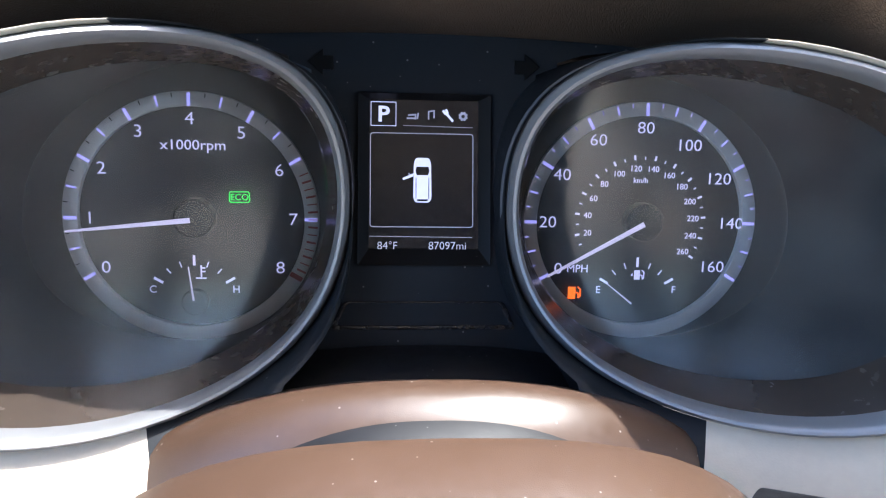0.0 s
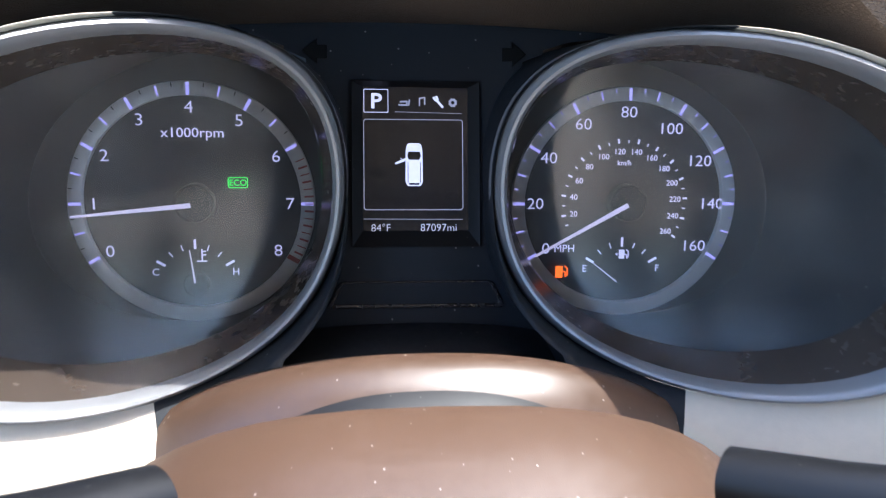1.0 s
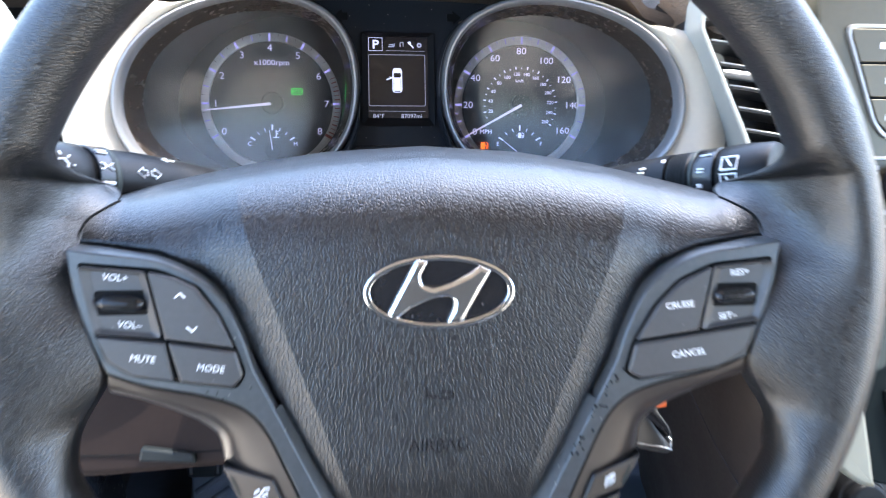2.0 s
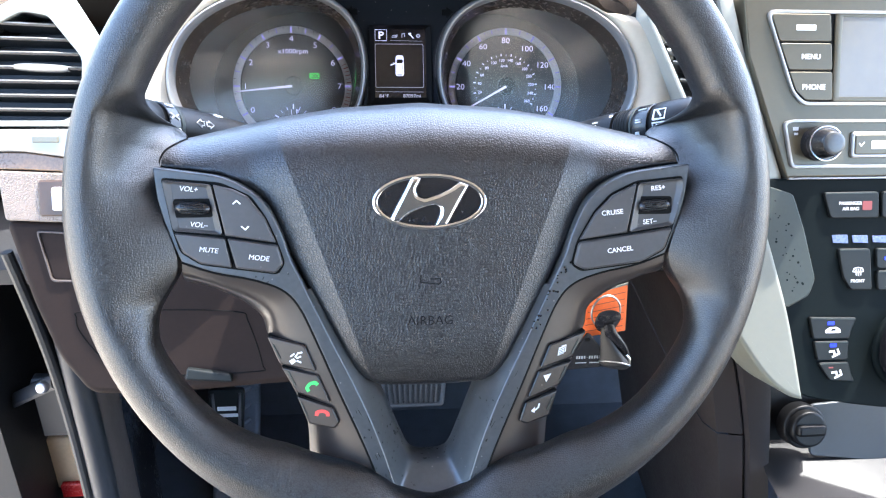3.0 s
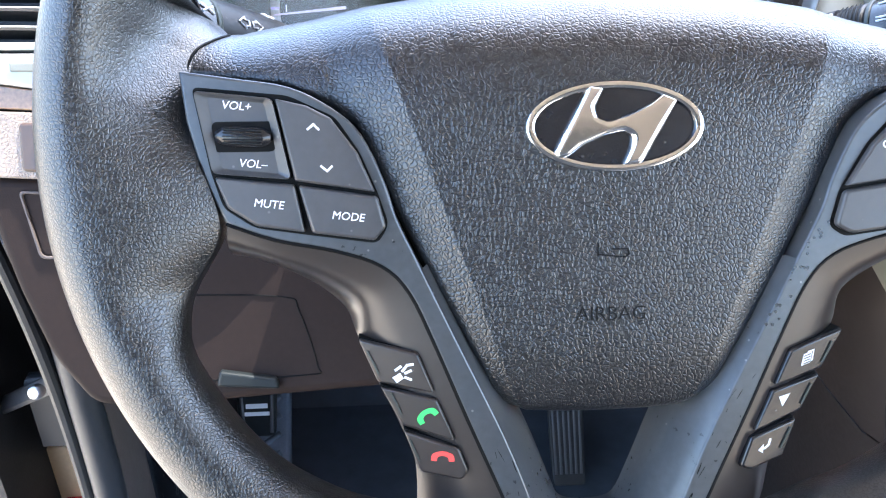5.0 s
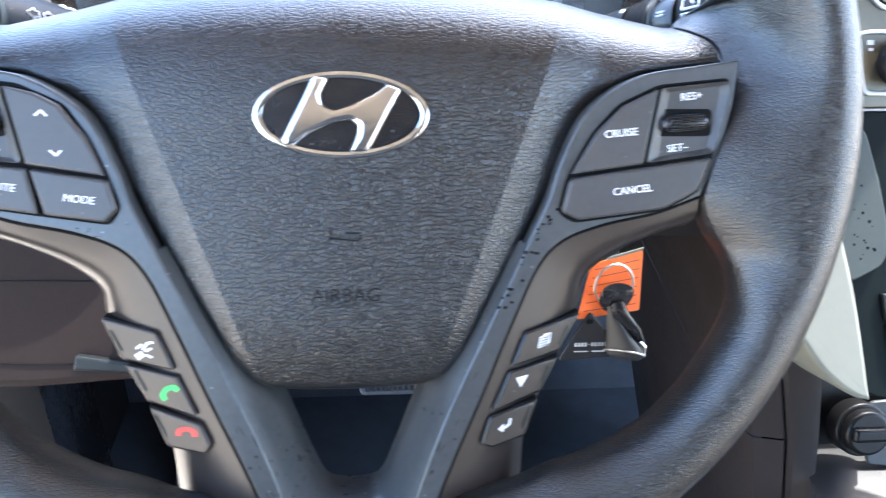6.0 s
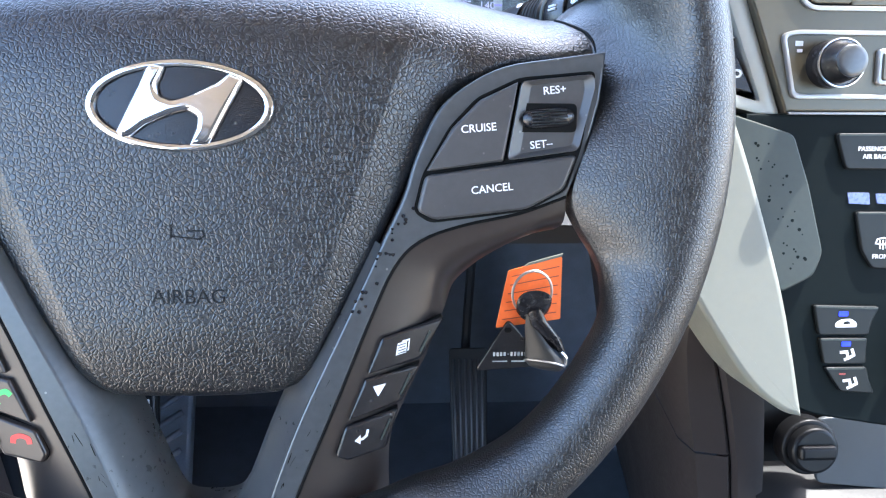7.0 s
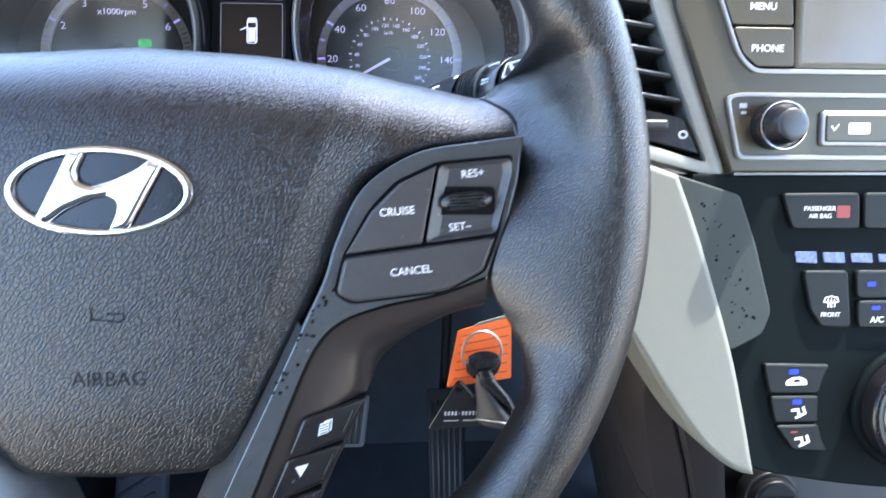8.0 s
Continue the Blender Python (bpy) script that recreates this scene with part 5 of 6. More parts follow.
# screen surround
outer = fillet([(0.2735, 0.1455), (0.2968, 0.0835), (0.3060, 0.0728), (0.56, 0.0728), (0.56, 0.1455)], 0.008, 5)
inner = fillet([(0.2768, 0.1430), (0.2992, 0.0842), (0.3075, 0.0756), (0.557, 0.0756), (0.557, 0.1430)], 0.007, 5)
part("screen_surround", frame_plate(outer, inner, -0.004, 0.0020, 0.0006), SATIN, stack, "bright silver surround")
part("surround_floor", prism(inner, -0.004, 0.0004), GAP, stack)
for name, quad in (("hard_key", [(0.2780, 0.1425), (0.3262, 0.1425), (0.3276, 0.1218), (0.2856, 0.1218)]), ("hard_key", [(0.2862, 0.1204), (0.3278, 0.1204), (0.3294, 0.1000), (0.2938, 0.1000)]), ("hard_key", [(0.2944, 0.0986), (0.3296, 0.0986), (0.3306, 0.0768), (0.3085, 0.0768), (0.3002, 0.0842)])):
    k = part(name, prism(fillet(quad, 0.002), 0.0, 0.0022, 0.0006), STACKMETAL, stack, "bronze key beside the screen")
    mx, my = sum(p[0] for p in quad) / len(quad) + 0.002, sum(p[1] for p in quad) / len(quad)
    if name and my > 0.125:
        part("printed_bar", prism(rrect(mx, my, 0.016, 0.0042, 0.0005), 0.0021, 0.0024), INK, k)
    else:
        letters("print", "MENU" if my > 0.1 else "PHONE", 0.0040, INK, k, mx, my, 0.0023, bold=0.02)
part("screen_frame", frame_plate(rrect(0.440, 0.1100, 0.219, 0.0680, 0.002), rrect(0.441, 0.1100, 0.209, 0.0610, 0.001), 0.0, 0.0016, 0.0005), STACKMETAL, stack)
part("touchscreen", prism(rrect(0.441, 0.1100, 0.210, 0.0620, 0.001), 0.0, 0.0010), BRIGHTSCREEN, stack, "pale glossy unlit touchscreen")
# knob strip
o, i = fillet([(0.2912, 0.0600), (0.2992, 0.0238), (0.56, 0.0238), (0.56, 0.0622), (0.30, 0.0622)], 0.004, 4), fillet([(0.2942, 0.0580), (0.3012, 0.0268), (0.557, 0.0268), (0.557, 0.0595), (0.2990, 0.0595)], 0.003, 4)
part("strip_frame", frame_plate(o, i, -0.004, 0.0024, 0.0007), SATIN, stack, "bright silver frame of the knob strip")
part("strip_floor", prism(i, -0.004, 0.0004), STACKMETAL, stack)
def turned_knob(x, y, prof, n=48):
    """A round knob of (height, radius) pairs standing on the plate."""
    return loft([[(x + r * math.cos(t), y + r * math.sin(t), z) for t in (2 * math.pi * k / n for k in range(n))] for z, r in prof], True, True)


KX, KY = 0.3205, 0.0432
knob = part("volume_knob", turned_knob(KX, KY, [(0.0, 0.0136), (0.0135, 0.0134), (0.0140, 0.0131)]), PIANO, stack, "round black volume knob with a pale cap")
part("knob_ring", frame_plate([(KX + 0.0137 * math.cos(t * math.pi / 24), KY + 0.0137 * math.sin(t * math.pi / 24)) for t in range(48)], [(KX + 0.0127 * math.cos(t * math.pi / 24), KY + 0.0127 * math.sin(t * math.pi / 24)) for t in range(48)], 0.0134, 0.0146, 0.0003), CHROME, knob, "silver ring")
part("knob_body", turned_knob(KX, KY, [(0.013, 0.0126), (0.0150, 0.0122), (0.0180, 0.0104), (0.0235, 0.0092), (0.0240, 0.0088)]), PIANO, knob)
part("knob_cap", turned_knob(KX, KY, [(0.0236, 0.0087), (0.0246, 0.0086), (0.0252, 0.0078), (0.0255, 0.0060), (0.0256, 0.0010)]), BEZEL, knob, "satin silver cap")
part("printed_mark", flats([rrect(0.3025, 0.0548, 0.0045, 0.0028, 0.0004), rrect(0.3030, 0.0508, 0.0032, 0.0018, 0.0004)], 0.0004), INK, stack)
part("seek_bar", prism(rrect(0.395, 0.0420, 0.094, 0.0205, 0.003), 0.0, 0.0030, 0.0012), SATIN, stack, "silver framed seek key")
sk = part("seek_key", prism(rrect(0.395, 0.0422, 0.089, 0.0158, 0.002), 0.0, 0.0038, 0.001), STACKMETAL, stack)
part("printed_mark", strokes([[(0.3540, 0.0432), (0.3556, 0.0410), (0.3580, 0.0440)]], 0.0010, 0.0038), INK, sk)
part("printed_bar", prism(rrect(0.3705, 0.0420, 0.013, 0.0065, 0.001), 0.0037, 0.0040), INK, sk)
# climate panel
Z0 = -0.0015


def ckey(name, quad, label="charcoal climate key", top=True, mat=BUTTON, r=0.003):
    k = key(name, quad, stack, Z0 - 0.002, Z0 + 0.0028, mat, r, 0.0008, label)
    if top:
        a, b = Vector(quad[0]), Vector(quad[1])
        # Paler stroke drawn as the highlight along the key's upper bevel
        part("top_edge", strokes([[a + Vector((0.002, -0.0012)), b + Vector((-0.002, -0.0012))]], 0.0008, Z0 + 0.0026, 0.0004), GREYTRIM, k)
    return k


pk = ckey("airbag_lamp", [(0.3278, 0.0047), (0.3747, 0.0051), (0.3758, -0.0163), (0.3346, -0.0162)], "charcoal airbag lamp window")
letters("print", "PASSENGER", 0.0026, INK, pk, 0.3508, -0.0042, Z0 + 0.0029, bold=0.01)
letters("print", "AIR BAG", 0.0026, INK, pk, 0.3512, -0.0086, Z0 + 0.0029, bold=0.01)
part("lamp", prism(rrect(0.3650, -0.0062, 0.0080, 0.0072, 0.001), Z0 + 0.0028, Z0 + 0.0031), REDMARK, pk, "dull red unlit lamp")
ckey("blank_key", [(0.3772, 0.0051), (0.43, 0.0055), (0.43, -0.0163), (0.3782, -0.0163)])
for k in range(5):
    x = 0.3380 + 0.0171 * k
    part("indicator", prism(fillet([(x, -0.0298 - 0.0006 * k), (x + 0.0132, -0.0298 - 0.0006 * k), (x + 0.0142, -0.0368), (x + 0.0012, -0.0362)], 0.0006), Z0, Z0 + 0.0006, 0.0002), BLUEBAR, stack, "blue grey indicator window")
fk = ckey("front_defrost_key", [(0.3426, -0.0406), (0.3700, -0.0408), (0.3736, -0.0752), (0.3552, -0.0746), (0.3480, -0.0640)])
letters("print", "FRONT", 0.0026, INK, fk, 0.3605, -0.0672, Z0 + 0.0029, bold=0.01)
part("icon", strokes([[(0.3560, -0.0595), (0.3570, -0.0570), (0.3605, -0.0562), (0.3640, -0.0570), (0.3650, -0.0595), (0.3605, -0.0602), (0.3560, -0.0595)], [(0.3585, -0.0580), (0.3590, -0.0625)], [(0.3605, -0.0578), (0.3608, -0.0628)], [(0.3624, -0.0580), (0.3628, -0.0625)]], 0.0008, Z0 + 0.0028), INK, fk)
ak = ckey("small_key", [(0.3748, -0.0408), (0.43, -0.0412), (0.43, -0.0578), (0.3764, -0.0576)])
part("lamp", prism(rrect(0.3848, -0.0492, 0.0050, 0.0026, 0.0006), Z0 + 0.0028, Z0 + 0.0031), BLUELED, ak, "lit blue lamp")
bk = ckey("small_key", [(0.3766, -0.0590), (0.43, -0.0590), (0.43, -0.0757), (0.3782, -0.0755)])
part("lamp", prism(rrect(0.3884, -0.0635, 0.0050, 0.0024, 0.0006), Z0 + 0.0028, Z0 + 0.0031), BLUELED, bk, "lit blue lamp")
letters("print", "A/C", 0.0036, INK, bk, 0.3895, -0.0705, Z0 + 0.0029, bold=0.02)
quads = ([(0.3211, -0.0962), (0.3620, -0.0975), (0.3578, -0.1070), (0.3562, -0.1150), (0.3254, -0.1146)], [(0.3258, -0.1162), (0.3560, -0.1165), (0.3556, -0.1250), (0.3562, -0.1326), (0.3298, -0.1326)], [(0.3302, -0.1342), (0.3564, -0.1342), (0.3588, -0.1430), (0.3628, -0.1512), (0.3412, -0.1496)])
for n, q in enumerate(quads):
    k = ckey("air_key", q, "charcoal air flow key with a white symbol", r=0.002)
    cx, cy = 0.3415 + 0.0030 * n, (-0.1078, -0.1262, -0.1438)[n]
    if n < 2:
        part("lamp", prism(rrect(cx - 0.002, cy + 0.0062, 0.0058, 0.0030, 0.0008), Z0 + 0.0028, Z0 + 0.0031), BLUELED, k, "lit blue lamp")
    else:
        part("lamp", prism(rrect(cx - 0.006, cy + 0.0052, 0.0040, 0.0010, 0.0004), Z0 + 0.0028, Z0 + 0.0031), REDMARK, k)
    if n == 0:
        part("icon", flats([fillet([(cx - 0.0065, cy - 0.0020), (cx + 0.0068, cy - 0.0020), (cx + 0.0066, cy + 0.0008), (cx + 0.0030, cy + 0.0032), (cx - 0.0030, cy + 0.0028), (cx - 0.0066, cy + 0.0006)], 0.0012)], Z0 + 0.0028), INK, k)
        part("icon_gap", flats([fillet([(cx - 0.0020, cy - 0.0002), (cx + 0.0030, cy + 0.0002), (cx + 0.0016, cy + 0.0018), (cx - 0.0010, cy + 0.0016)], 0.0006)], Z0 + 0.0030), BUTTON, k)
    else:
        part("icon", strokes([[(cx - 0.0048, cy + 0.0010), (cx - 0.0010, cy + 0.0014)], [(cx + 0.0020, cy + 0.0026), (cx + 0.0034, cy - 0.0008), (cx + 0.0006, cy - 0.0022), (cx - 0.0020, cy - 0.0034)], [(cx - 0.0008, cy), (cx - 0.0002, cy - 0.0030)]], 0.0017, Z0 + 0.0028), INK, k)
dial = part("climate_dial", disc(0.4165, -0.1250, 0.0390, Z0 - 0.003, Z0 + 0.004, 0.003, 64), STACKDARK, stack, "round black climate dial with a chrome ring")
part("dial_body", disc(0.4165, -0.1250, 0.0350, Z0, Z0 + 0.018, 0.003, 64), PIANO, dial)
part("dial_chrome", frame_plate([(0.4165 + 0.0290 * math.cos(t * math.pi / 32), -0.125 + 0.0290 * math.sin(t * math.pi / 32)) for t in range(64)], [(0.4165 + 0.0250 * math.cos(t * math.pi / 32), -0.125 + 0.0250 * math.sin(t * math.pi / 32)) for t in range(64)], Z0 + 0.017, Z0 + 0.0195, 0.0008), CHROME, dial, "chrome ring")

# side trims of the stack
grey = part("grey_trim", prism(fillet([(0.2560, 0.0180), (0.2644, 0.0151), (0.3014, 0.0037), (0.3120, -0.0250), (0.3231, -0.0647), (0.3185, -0.0782), (0.2993, -0.0882), (0.280, -0.05)], 0.0035), -0.03, 0.0035, 0.0010), GREYTRIM, stack, "grey trim with dark water spots")
pale_line = [(0.2150, -0.0250), (0.2250, 0.0300), (0.2466, 0.0215), (0.2640, 0.0152), (0.2735, -0.0090), (0.2845, -0.0409), (0.2993, -0.0882), (0.3090, -0.1290), (0.3159, -0.1634), (0.3028, -0.1592), (0.2830, -0.1430), (0.2610, -0.1130), (0.2383, -0.0772), (0.2249, -0.0561)]
pale = part("pale_trim", prism(spline(pale_line[:4], 3) [:-1] + spline(pale_line[3:9], 5)[:-1] + spline(pale_line[8:], 5), -0.05, 0.0065, 0.0035, 4), PALE, stack, "pale sage blade of trim")
rng = random.Random(4)
spots = []
for _ in range(34):
    t, s = rng.random(), rng.uniform(-0.9, 0.75)
    x, y = 0.284 + 0.026 * t + 0.010 * s, 0.002 - 0.076 * t
    r = rng.uniform(0.0004, 0.0011)
    spots.append([(x + r * (1 + 0.3 * math.sin(3 * a)) * math.cos(a), y + r * math.sin(a)) for a in (k * math.pi / 4 for k in range(8))])
part("water_spots", flats(spots, 0.0034, 0.0002), STACKDARK, grey, "dark dried water spots")


# ---- air vents ----
def vent(name, m, outer, inner, slats, label, tab=None):
    v = thing(name, m, label, "air vent", "vents in the dashboard")
    part("surround", frame_plate(outer, inner, -0.02, 0.0045, 0.0010), PALESILVER, v, "pale silver surround")
    part("backing", prism(inner, -0.045, -0.040), VENTBLACK, v)
    part("throat", loft([[(p[0], p[1], z) for p in inner] for z in (0.0, -0.042)]), VENTBLACK, v)
    for a, b in slats:
        a, b = Vector(a), Vector(b)
        rows = []
        for t in (0, 0.5, 1):
            p = a.lerp(b, t)
            rows.append([(p.x, p.y + dy, dz) for dy, dz in ((0.0010, -0.001), (0.0016, 0.0005), (0.0006, 0.002), (-0.0012, 0.001), (-0.0040, -0.022), (-0.0030, -0.023))])
        sl = part("slat", loft(rows, True, True), SLAT, v)
        part("edge", tube([(a.x, a.y + 0.0006, 0.0016), (b.x, b.y + 0.0006, 0.0016)], 0.0006, 6), SATIN, sl, "bright front edge")
    if tab:
        (x0, y0), (x1, y1) = tab
        rows = []
        for k in range(9):
            t = k / 8
            h = 0.0034 * (1 - 0.35 * abs(2 * t - 1) ** 4)
            x, y = x0 + (x1 - x0) * t, y0 + (y1 - y0) * t
            rows.append([(x, y + h * math.cos(g), -0.001 + 0.004 * math.sin(g)) for g in (2 * math.pi * j / 12 for j in range(12))])
        part("tab", loft(rows, True, True), SATIN, v, "silver sliding tab")
    return v


VR = WHEEL @ Matrix.Translation((0, 0, -0.178))
ro = fillet([(0.1850, 0.178), (0.1815, 0.142), (0.2120, 0.078), (0.2290, 0.0300), (0.2955, 0.0120), (0.2960, 0.0165), (0.2625, 0.1100), (0.2440, 0.178)], 0.004, 4)
ri = fillet([(0.1885, 0.173), (0.1850, 0.143), (0.2155, 0.080), (0.2345, 0.0370), (0.2845, 0.0222), (0.2815, 0.0300), (0.2505, 0.1100), (0.2340, 0.173)], 0.003, 4)
ys = [0.160, 0.146, 0.132, 0.118, 0.104, 0.090, 0.076, 0.062]
slats = []
for y in ys:
    xa = float(np.interp(y, [0.037, 0.08, 0.143, 0.173], [0.2340, 0.2160, 0.1860, 0.1895]))
    xb = float(np.interp(y, [0.03, 0.11, 0.173], [0.2810, 0.2500, 0.2335]))
    slats.append(((xa, y + 0.003), (xb, y - 0.004)))
ventr = vent("air_vent", VR, ro, ri, slats, "tall air vent with black slats in a satin silver surround", ((0.200, 0.1155), (0.228, 0.1120)))
part("vent_foot", prism(fillet([(0.2330, 0.0560), (0.2712, 0.0480), (0.2815, 0.0270), (0.2350, 0.0390)], 0.002), -0.02, 0.0015, 0.0008), PIANO, ventr, "black panel below the slats")
wh = part("vent_wheel", prism(rrect(0.2510, 0.0440, 0.020, 0.0060, 0.002), 0.0, 0.0065, 0.002), SLAT, ventr, "grey thumb wheel")
part("vent_mark", frame_plate([(0.2710 + 0.0030 * math.cos(k), 0.0385 + 0.0026 * math.sin(k)) for k in (t * 0.524 for t in range(12))], [(0.2710 + 0.0016 * math.cos(k), 0.0385 + 0.0013 * math.sin(k)) for k in (t * 0.524 for t in range(12))], 0.0014, 0.0018), INK, ventr)

VL = WHEEL @ Matrix.Translation((0, 0, -0.225))
lo = fillet([(-0.420, 0.060), (-0.2500, 0.060), (-0.2440, 0.070), (-0.2370, 0.118), (-0.2640, 0.1640), (-0.2960, 0.1600), (-0.350, 0.128), (-0.420, 0.108)], 0.004, 4)
li = fillet([(-0.414, 0.0645), (-0.2680, 0.0645), (-0.2545, 0.0740), (-0.2525, 0.1130), (-0.2760, 0.1445), (-0.2950, 0.1475), (-0.348, 0.120), (-0.414, 0.102)], 0.004, 4)
slats = []
for k in range(7):
    y = 0.0725 + 0.0108 * k
    xb = float(np.interp(y, [0.0645, 0.074, 0.113, 0.1445], [-0.266, -0.2548, -0.2530, -0.2755]))
    xa = float(np.interp(y, [0.06, 0.102, 0.120, 0.1475], [-0.413, -0.413, -0.348, -0.296]))
    slats.append(((xa, y + 0.002), (xb, y)))
ventl = vent("air_vent", VL, lo, li, slats, "wide air vent with black slats and a silver tab", ((-0.304, 0.1060), (-0.264, 0.1045)))

# ---- lower dash beside the door ----
LOW = WHEEL @ Matrix.Translation((0, 0, -0.222))
lower = thing("lower_dash", LOW, "dark brown lower dash with a taupe switch panel and fuse cover", "dashboard panel")
part("silver_shelf", prism(fillet([(-0.420, 0.058), (-0.230, 0.058), (-0.226, 0.030), (-0.300, 0.0405), (-0.420, 0.0415)], 0.003), -0.03, 0.004, 0.002), SATIN, lower, "satin silver shelf")
part("shelf_clip", prism(rrect(-0.2820, 0.0500, 0.020, 0.0055, 0.001), 0.003, 0.0056, 0.001), PALE, lower, "small pale clip")
part("wood_strip", prism([(-0.420, 0.041), (-0.300, 0.040), (-0.226, 0.0295), (-0.226, 0.0215), (-0.300, 0.0265), (-0.420, 0.0290)], -0.03, 0.002, 0.001), WOOD, lower, "dark burl wood strip")
part("switch_panel", prism(fillet([(-0.3210, 0.0262), (-0.226, 0.0215), (-0.226, -0.018), (-0.3170, -0.0130)], 0.003), -0.03, 0.0025, 0.0015), TAUPE, lower, "taupe grained switch panel")
sw = part("rocker_frame", prism(rrect(-0.2700, 0.0040, 0.041, 0.0285, 0.003), 0.0, 0.0042, 0.0015), BROWN, lower, "brown frame of a rocker switch")
part("rocker", prism(rrect(-0.2680, 0.0035, 0.0235, 0.0185, 0.002), 0.003, 0.0068, 0.0018), INK, sw, "white rocker face")
knee = [(-0.3200, -0.0125), (-0.2200, -0.0180), (-0.105, 0.00), (-0.03, 0.00), (0.05, -0.02), (0.05, -0.1400), (-0.05, -0.1500), (-0.2150, -0.1590), (-0.2620, -0.1570), (-0.2850, -0.125), (-0.3020, -0.080)]
part("knee_panel", prism(fillet(knee, 0.010, 5), -0.05, -0.001, 0.006, 4), KNEE, lower, "dark brown knee panel")
part("coin_slot", frame_plate(fillet([(-0.2955, -0.0215), (-0.255, -0.0245), (-0.255, -0.0640), (-0.2860, -0.0630)], 0.004), fillet([(-0.2935, -0.0232), (-0.2565, -0.0262), (-0.2565, -0.0622), (-0.2848, -0.0612)], 0.003), -0.004, 0.0008, 0.0006), KICK, lower, "open tray with a pale edge")
part("slot_floor", prism(fillet([(-0.2910, -0.0240), (-0.258, -0.0265), (-0.258, -0.061), (-0.2840, -0.0600)], 0.003), -0.002, -0.0004), KNEE, lower)
groove = spline([(-0.2690, -0.0930), (-0.2660, -0.1060), (-0.2450, -0.1330), (-0.2230, -0.1420), (-0.130, -0.1420), (-0.1230, -0.1350), (-0.1330, -0.1000), (-0.1420, -0.0910), (-0.200, -0.0880), (-0.2630, -0.0880)], 6, True)
part("fuse_cover_joint", tube([(p.x, p.y, -0.0008) for p in groove], 0.0005, 6, True), GAP, lower)
part("fuse_cover_grip", prism(fillet([(-0.1830, -0.1360), (-0.1480, -0.1420), (-0.1465, -0.1490), (-0.1850, -0.1460)], 0.002), -0.001, 0.005, 0.002), BUTTON, lower, "grey grip of the fuse cover")

# ---- footwell ----
def pedal(name, m, w, h, ribs, label, mat=RUBBER):
    p = thing(name, m, label, "pedal")
    part("pad", prism(fillet([(-w * 0.42, 0), (w * 0.42, 0), (w / 2, h), (-w / 2, h)], 0.006), -0.008, 0.0, 0.002), mat, p, "black rubber pad")
    for k in range(ribs):
        x = -w * 0.34 + w * 0.68 * k / (ribs - 1)
        part("rib", tube([(x * 0.95, h * 0.08, 0.0), (x * 1.1, h * 0.92, 0.0)], 0.0022, 6), PEDALMETAL, p)
    top = m.inverted() @ Vector((m.translation.x + 0.004, m.translation.y + 0.12, 0.475))
    part("arm", tube(spline([(0, h * 0.7, -0.004), (0.0, h * 1.05, -0.035), top], 5), 0.007, 8), RUBBER, p, "black arm")
    return p


pedal("accelerator_pedal", pose(0.182, 0.505, -0.105, 52), 0.056, 0.20, 6, "black ribbed accelerator pedal")
brake = pedal("brake_pedal", pose(0.0275, 0.45, 0.106, 58), 0.098, 0.062, 10, "wide ribbed brake pedal")
part("pad_border", frame_plate(fillet([(-0.0425, 0.0), (0.0425, 0.0), (0.050, 0.062), (-0.050, 0.062)], 0.006), fillet([(-0.037, 0.005), (0.037, 0.005), (0.0435, 0.057), (-0.0435, 0.057)], 0.004), -0.002, 0.0022, 0.0008), PEDALMETAL, brake, "grey raised border")
park = pedal("parking_brake_pedal", pose(-0.232, 0.45, 0.066, 72), 0.050, 0.068, 2, "grey parking brake pedal with white print", BUTTON)
part("printed_bar", flats([rrect(0, 0.040, 0.026, 0.006, 0.001), rrect(0, 0.030, 0.030, 0.005, 0.001)], 0.0002), INK, park)
rest = thing("foot_rest", pose(-0.247, 0.50, -0.125, 48), "blue grey moulded foot rest", "foot rest")
part("pad", prism(rrect(0, 0.10, 0.070, 0.24, 0.014), -0.02, 0.0, 0.006), MATRUBBER, rest)
for k in range(7):
    part("rib", tube([(-0.027, 0.000 + 0.026 * k, 0.0), (0.022, 0.030 + 0.026 * k, 0.0)], 0.0045, 8), MATRUBBER, rest)

# tunnel and console
tunnel = thing("centre_tunnel", Matrix.Identity(4), "dark brown centre tunnel side and console front", "console", kind="structure")
ZS_T = [-0.13, 0.0, 0.27, 0.325, 0.378, 0.43, 0.47]
XL, XM, XR = [0.40, 0.365, 0.302, 0.288, 0.273, 0.262, 0.262], [0.435, 0.395, 0.336, 0.324, 0.308, 0.290, 0.285], [0.47, 0.430, 0.361, 0.350, 0.338, 0.325, 0.315]


def tunnel_rows(lo, hi, cols):
    rows = []
    for k in range(13):
        z = lo + (hi - lo) * k / 12
        l, m, r = (float(np.interp(z, ZS_T, v)) for v in (XL, XM, XR))
        rows.append(cols(l, m, r, z))
    return rows


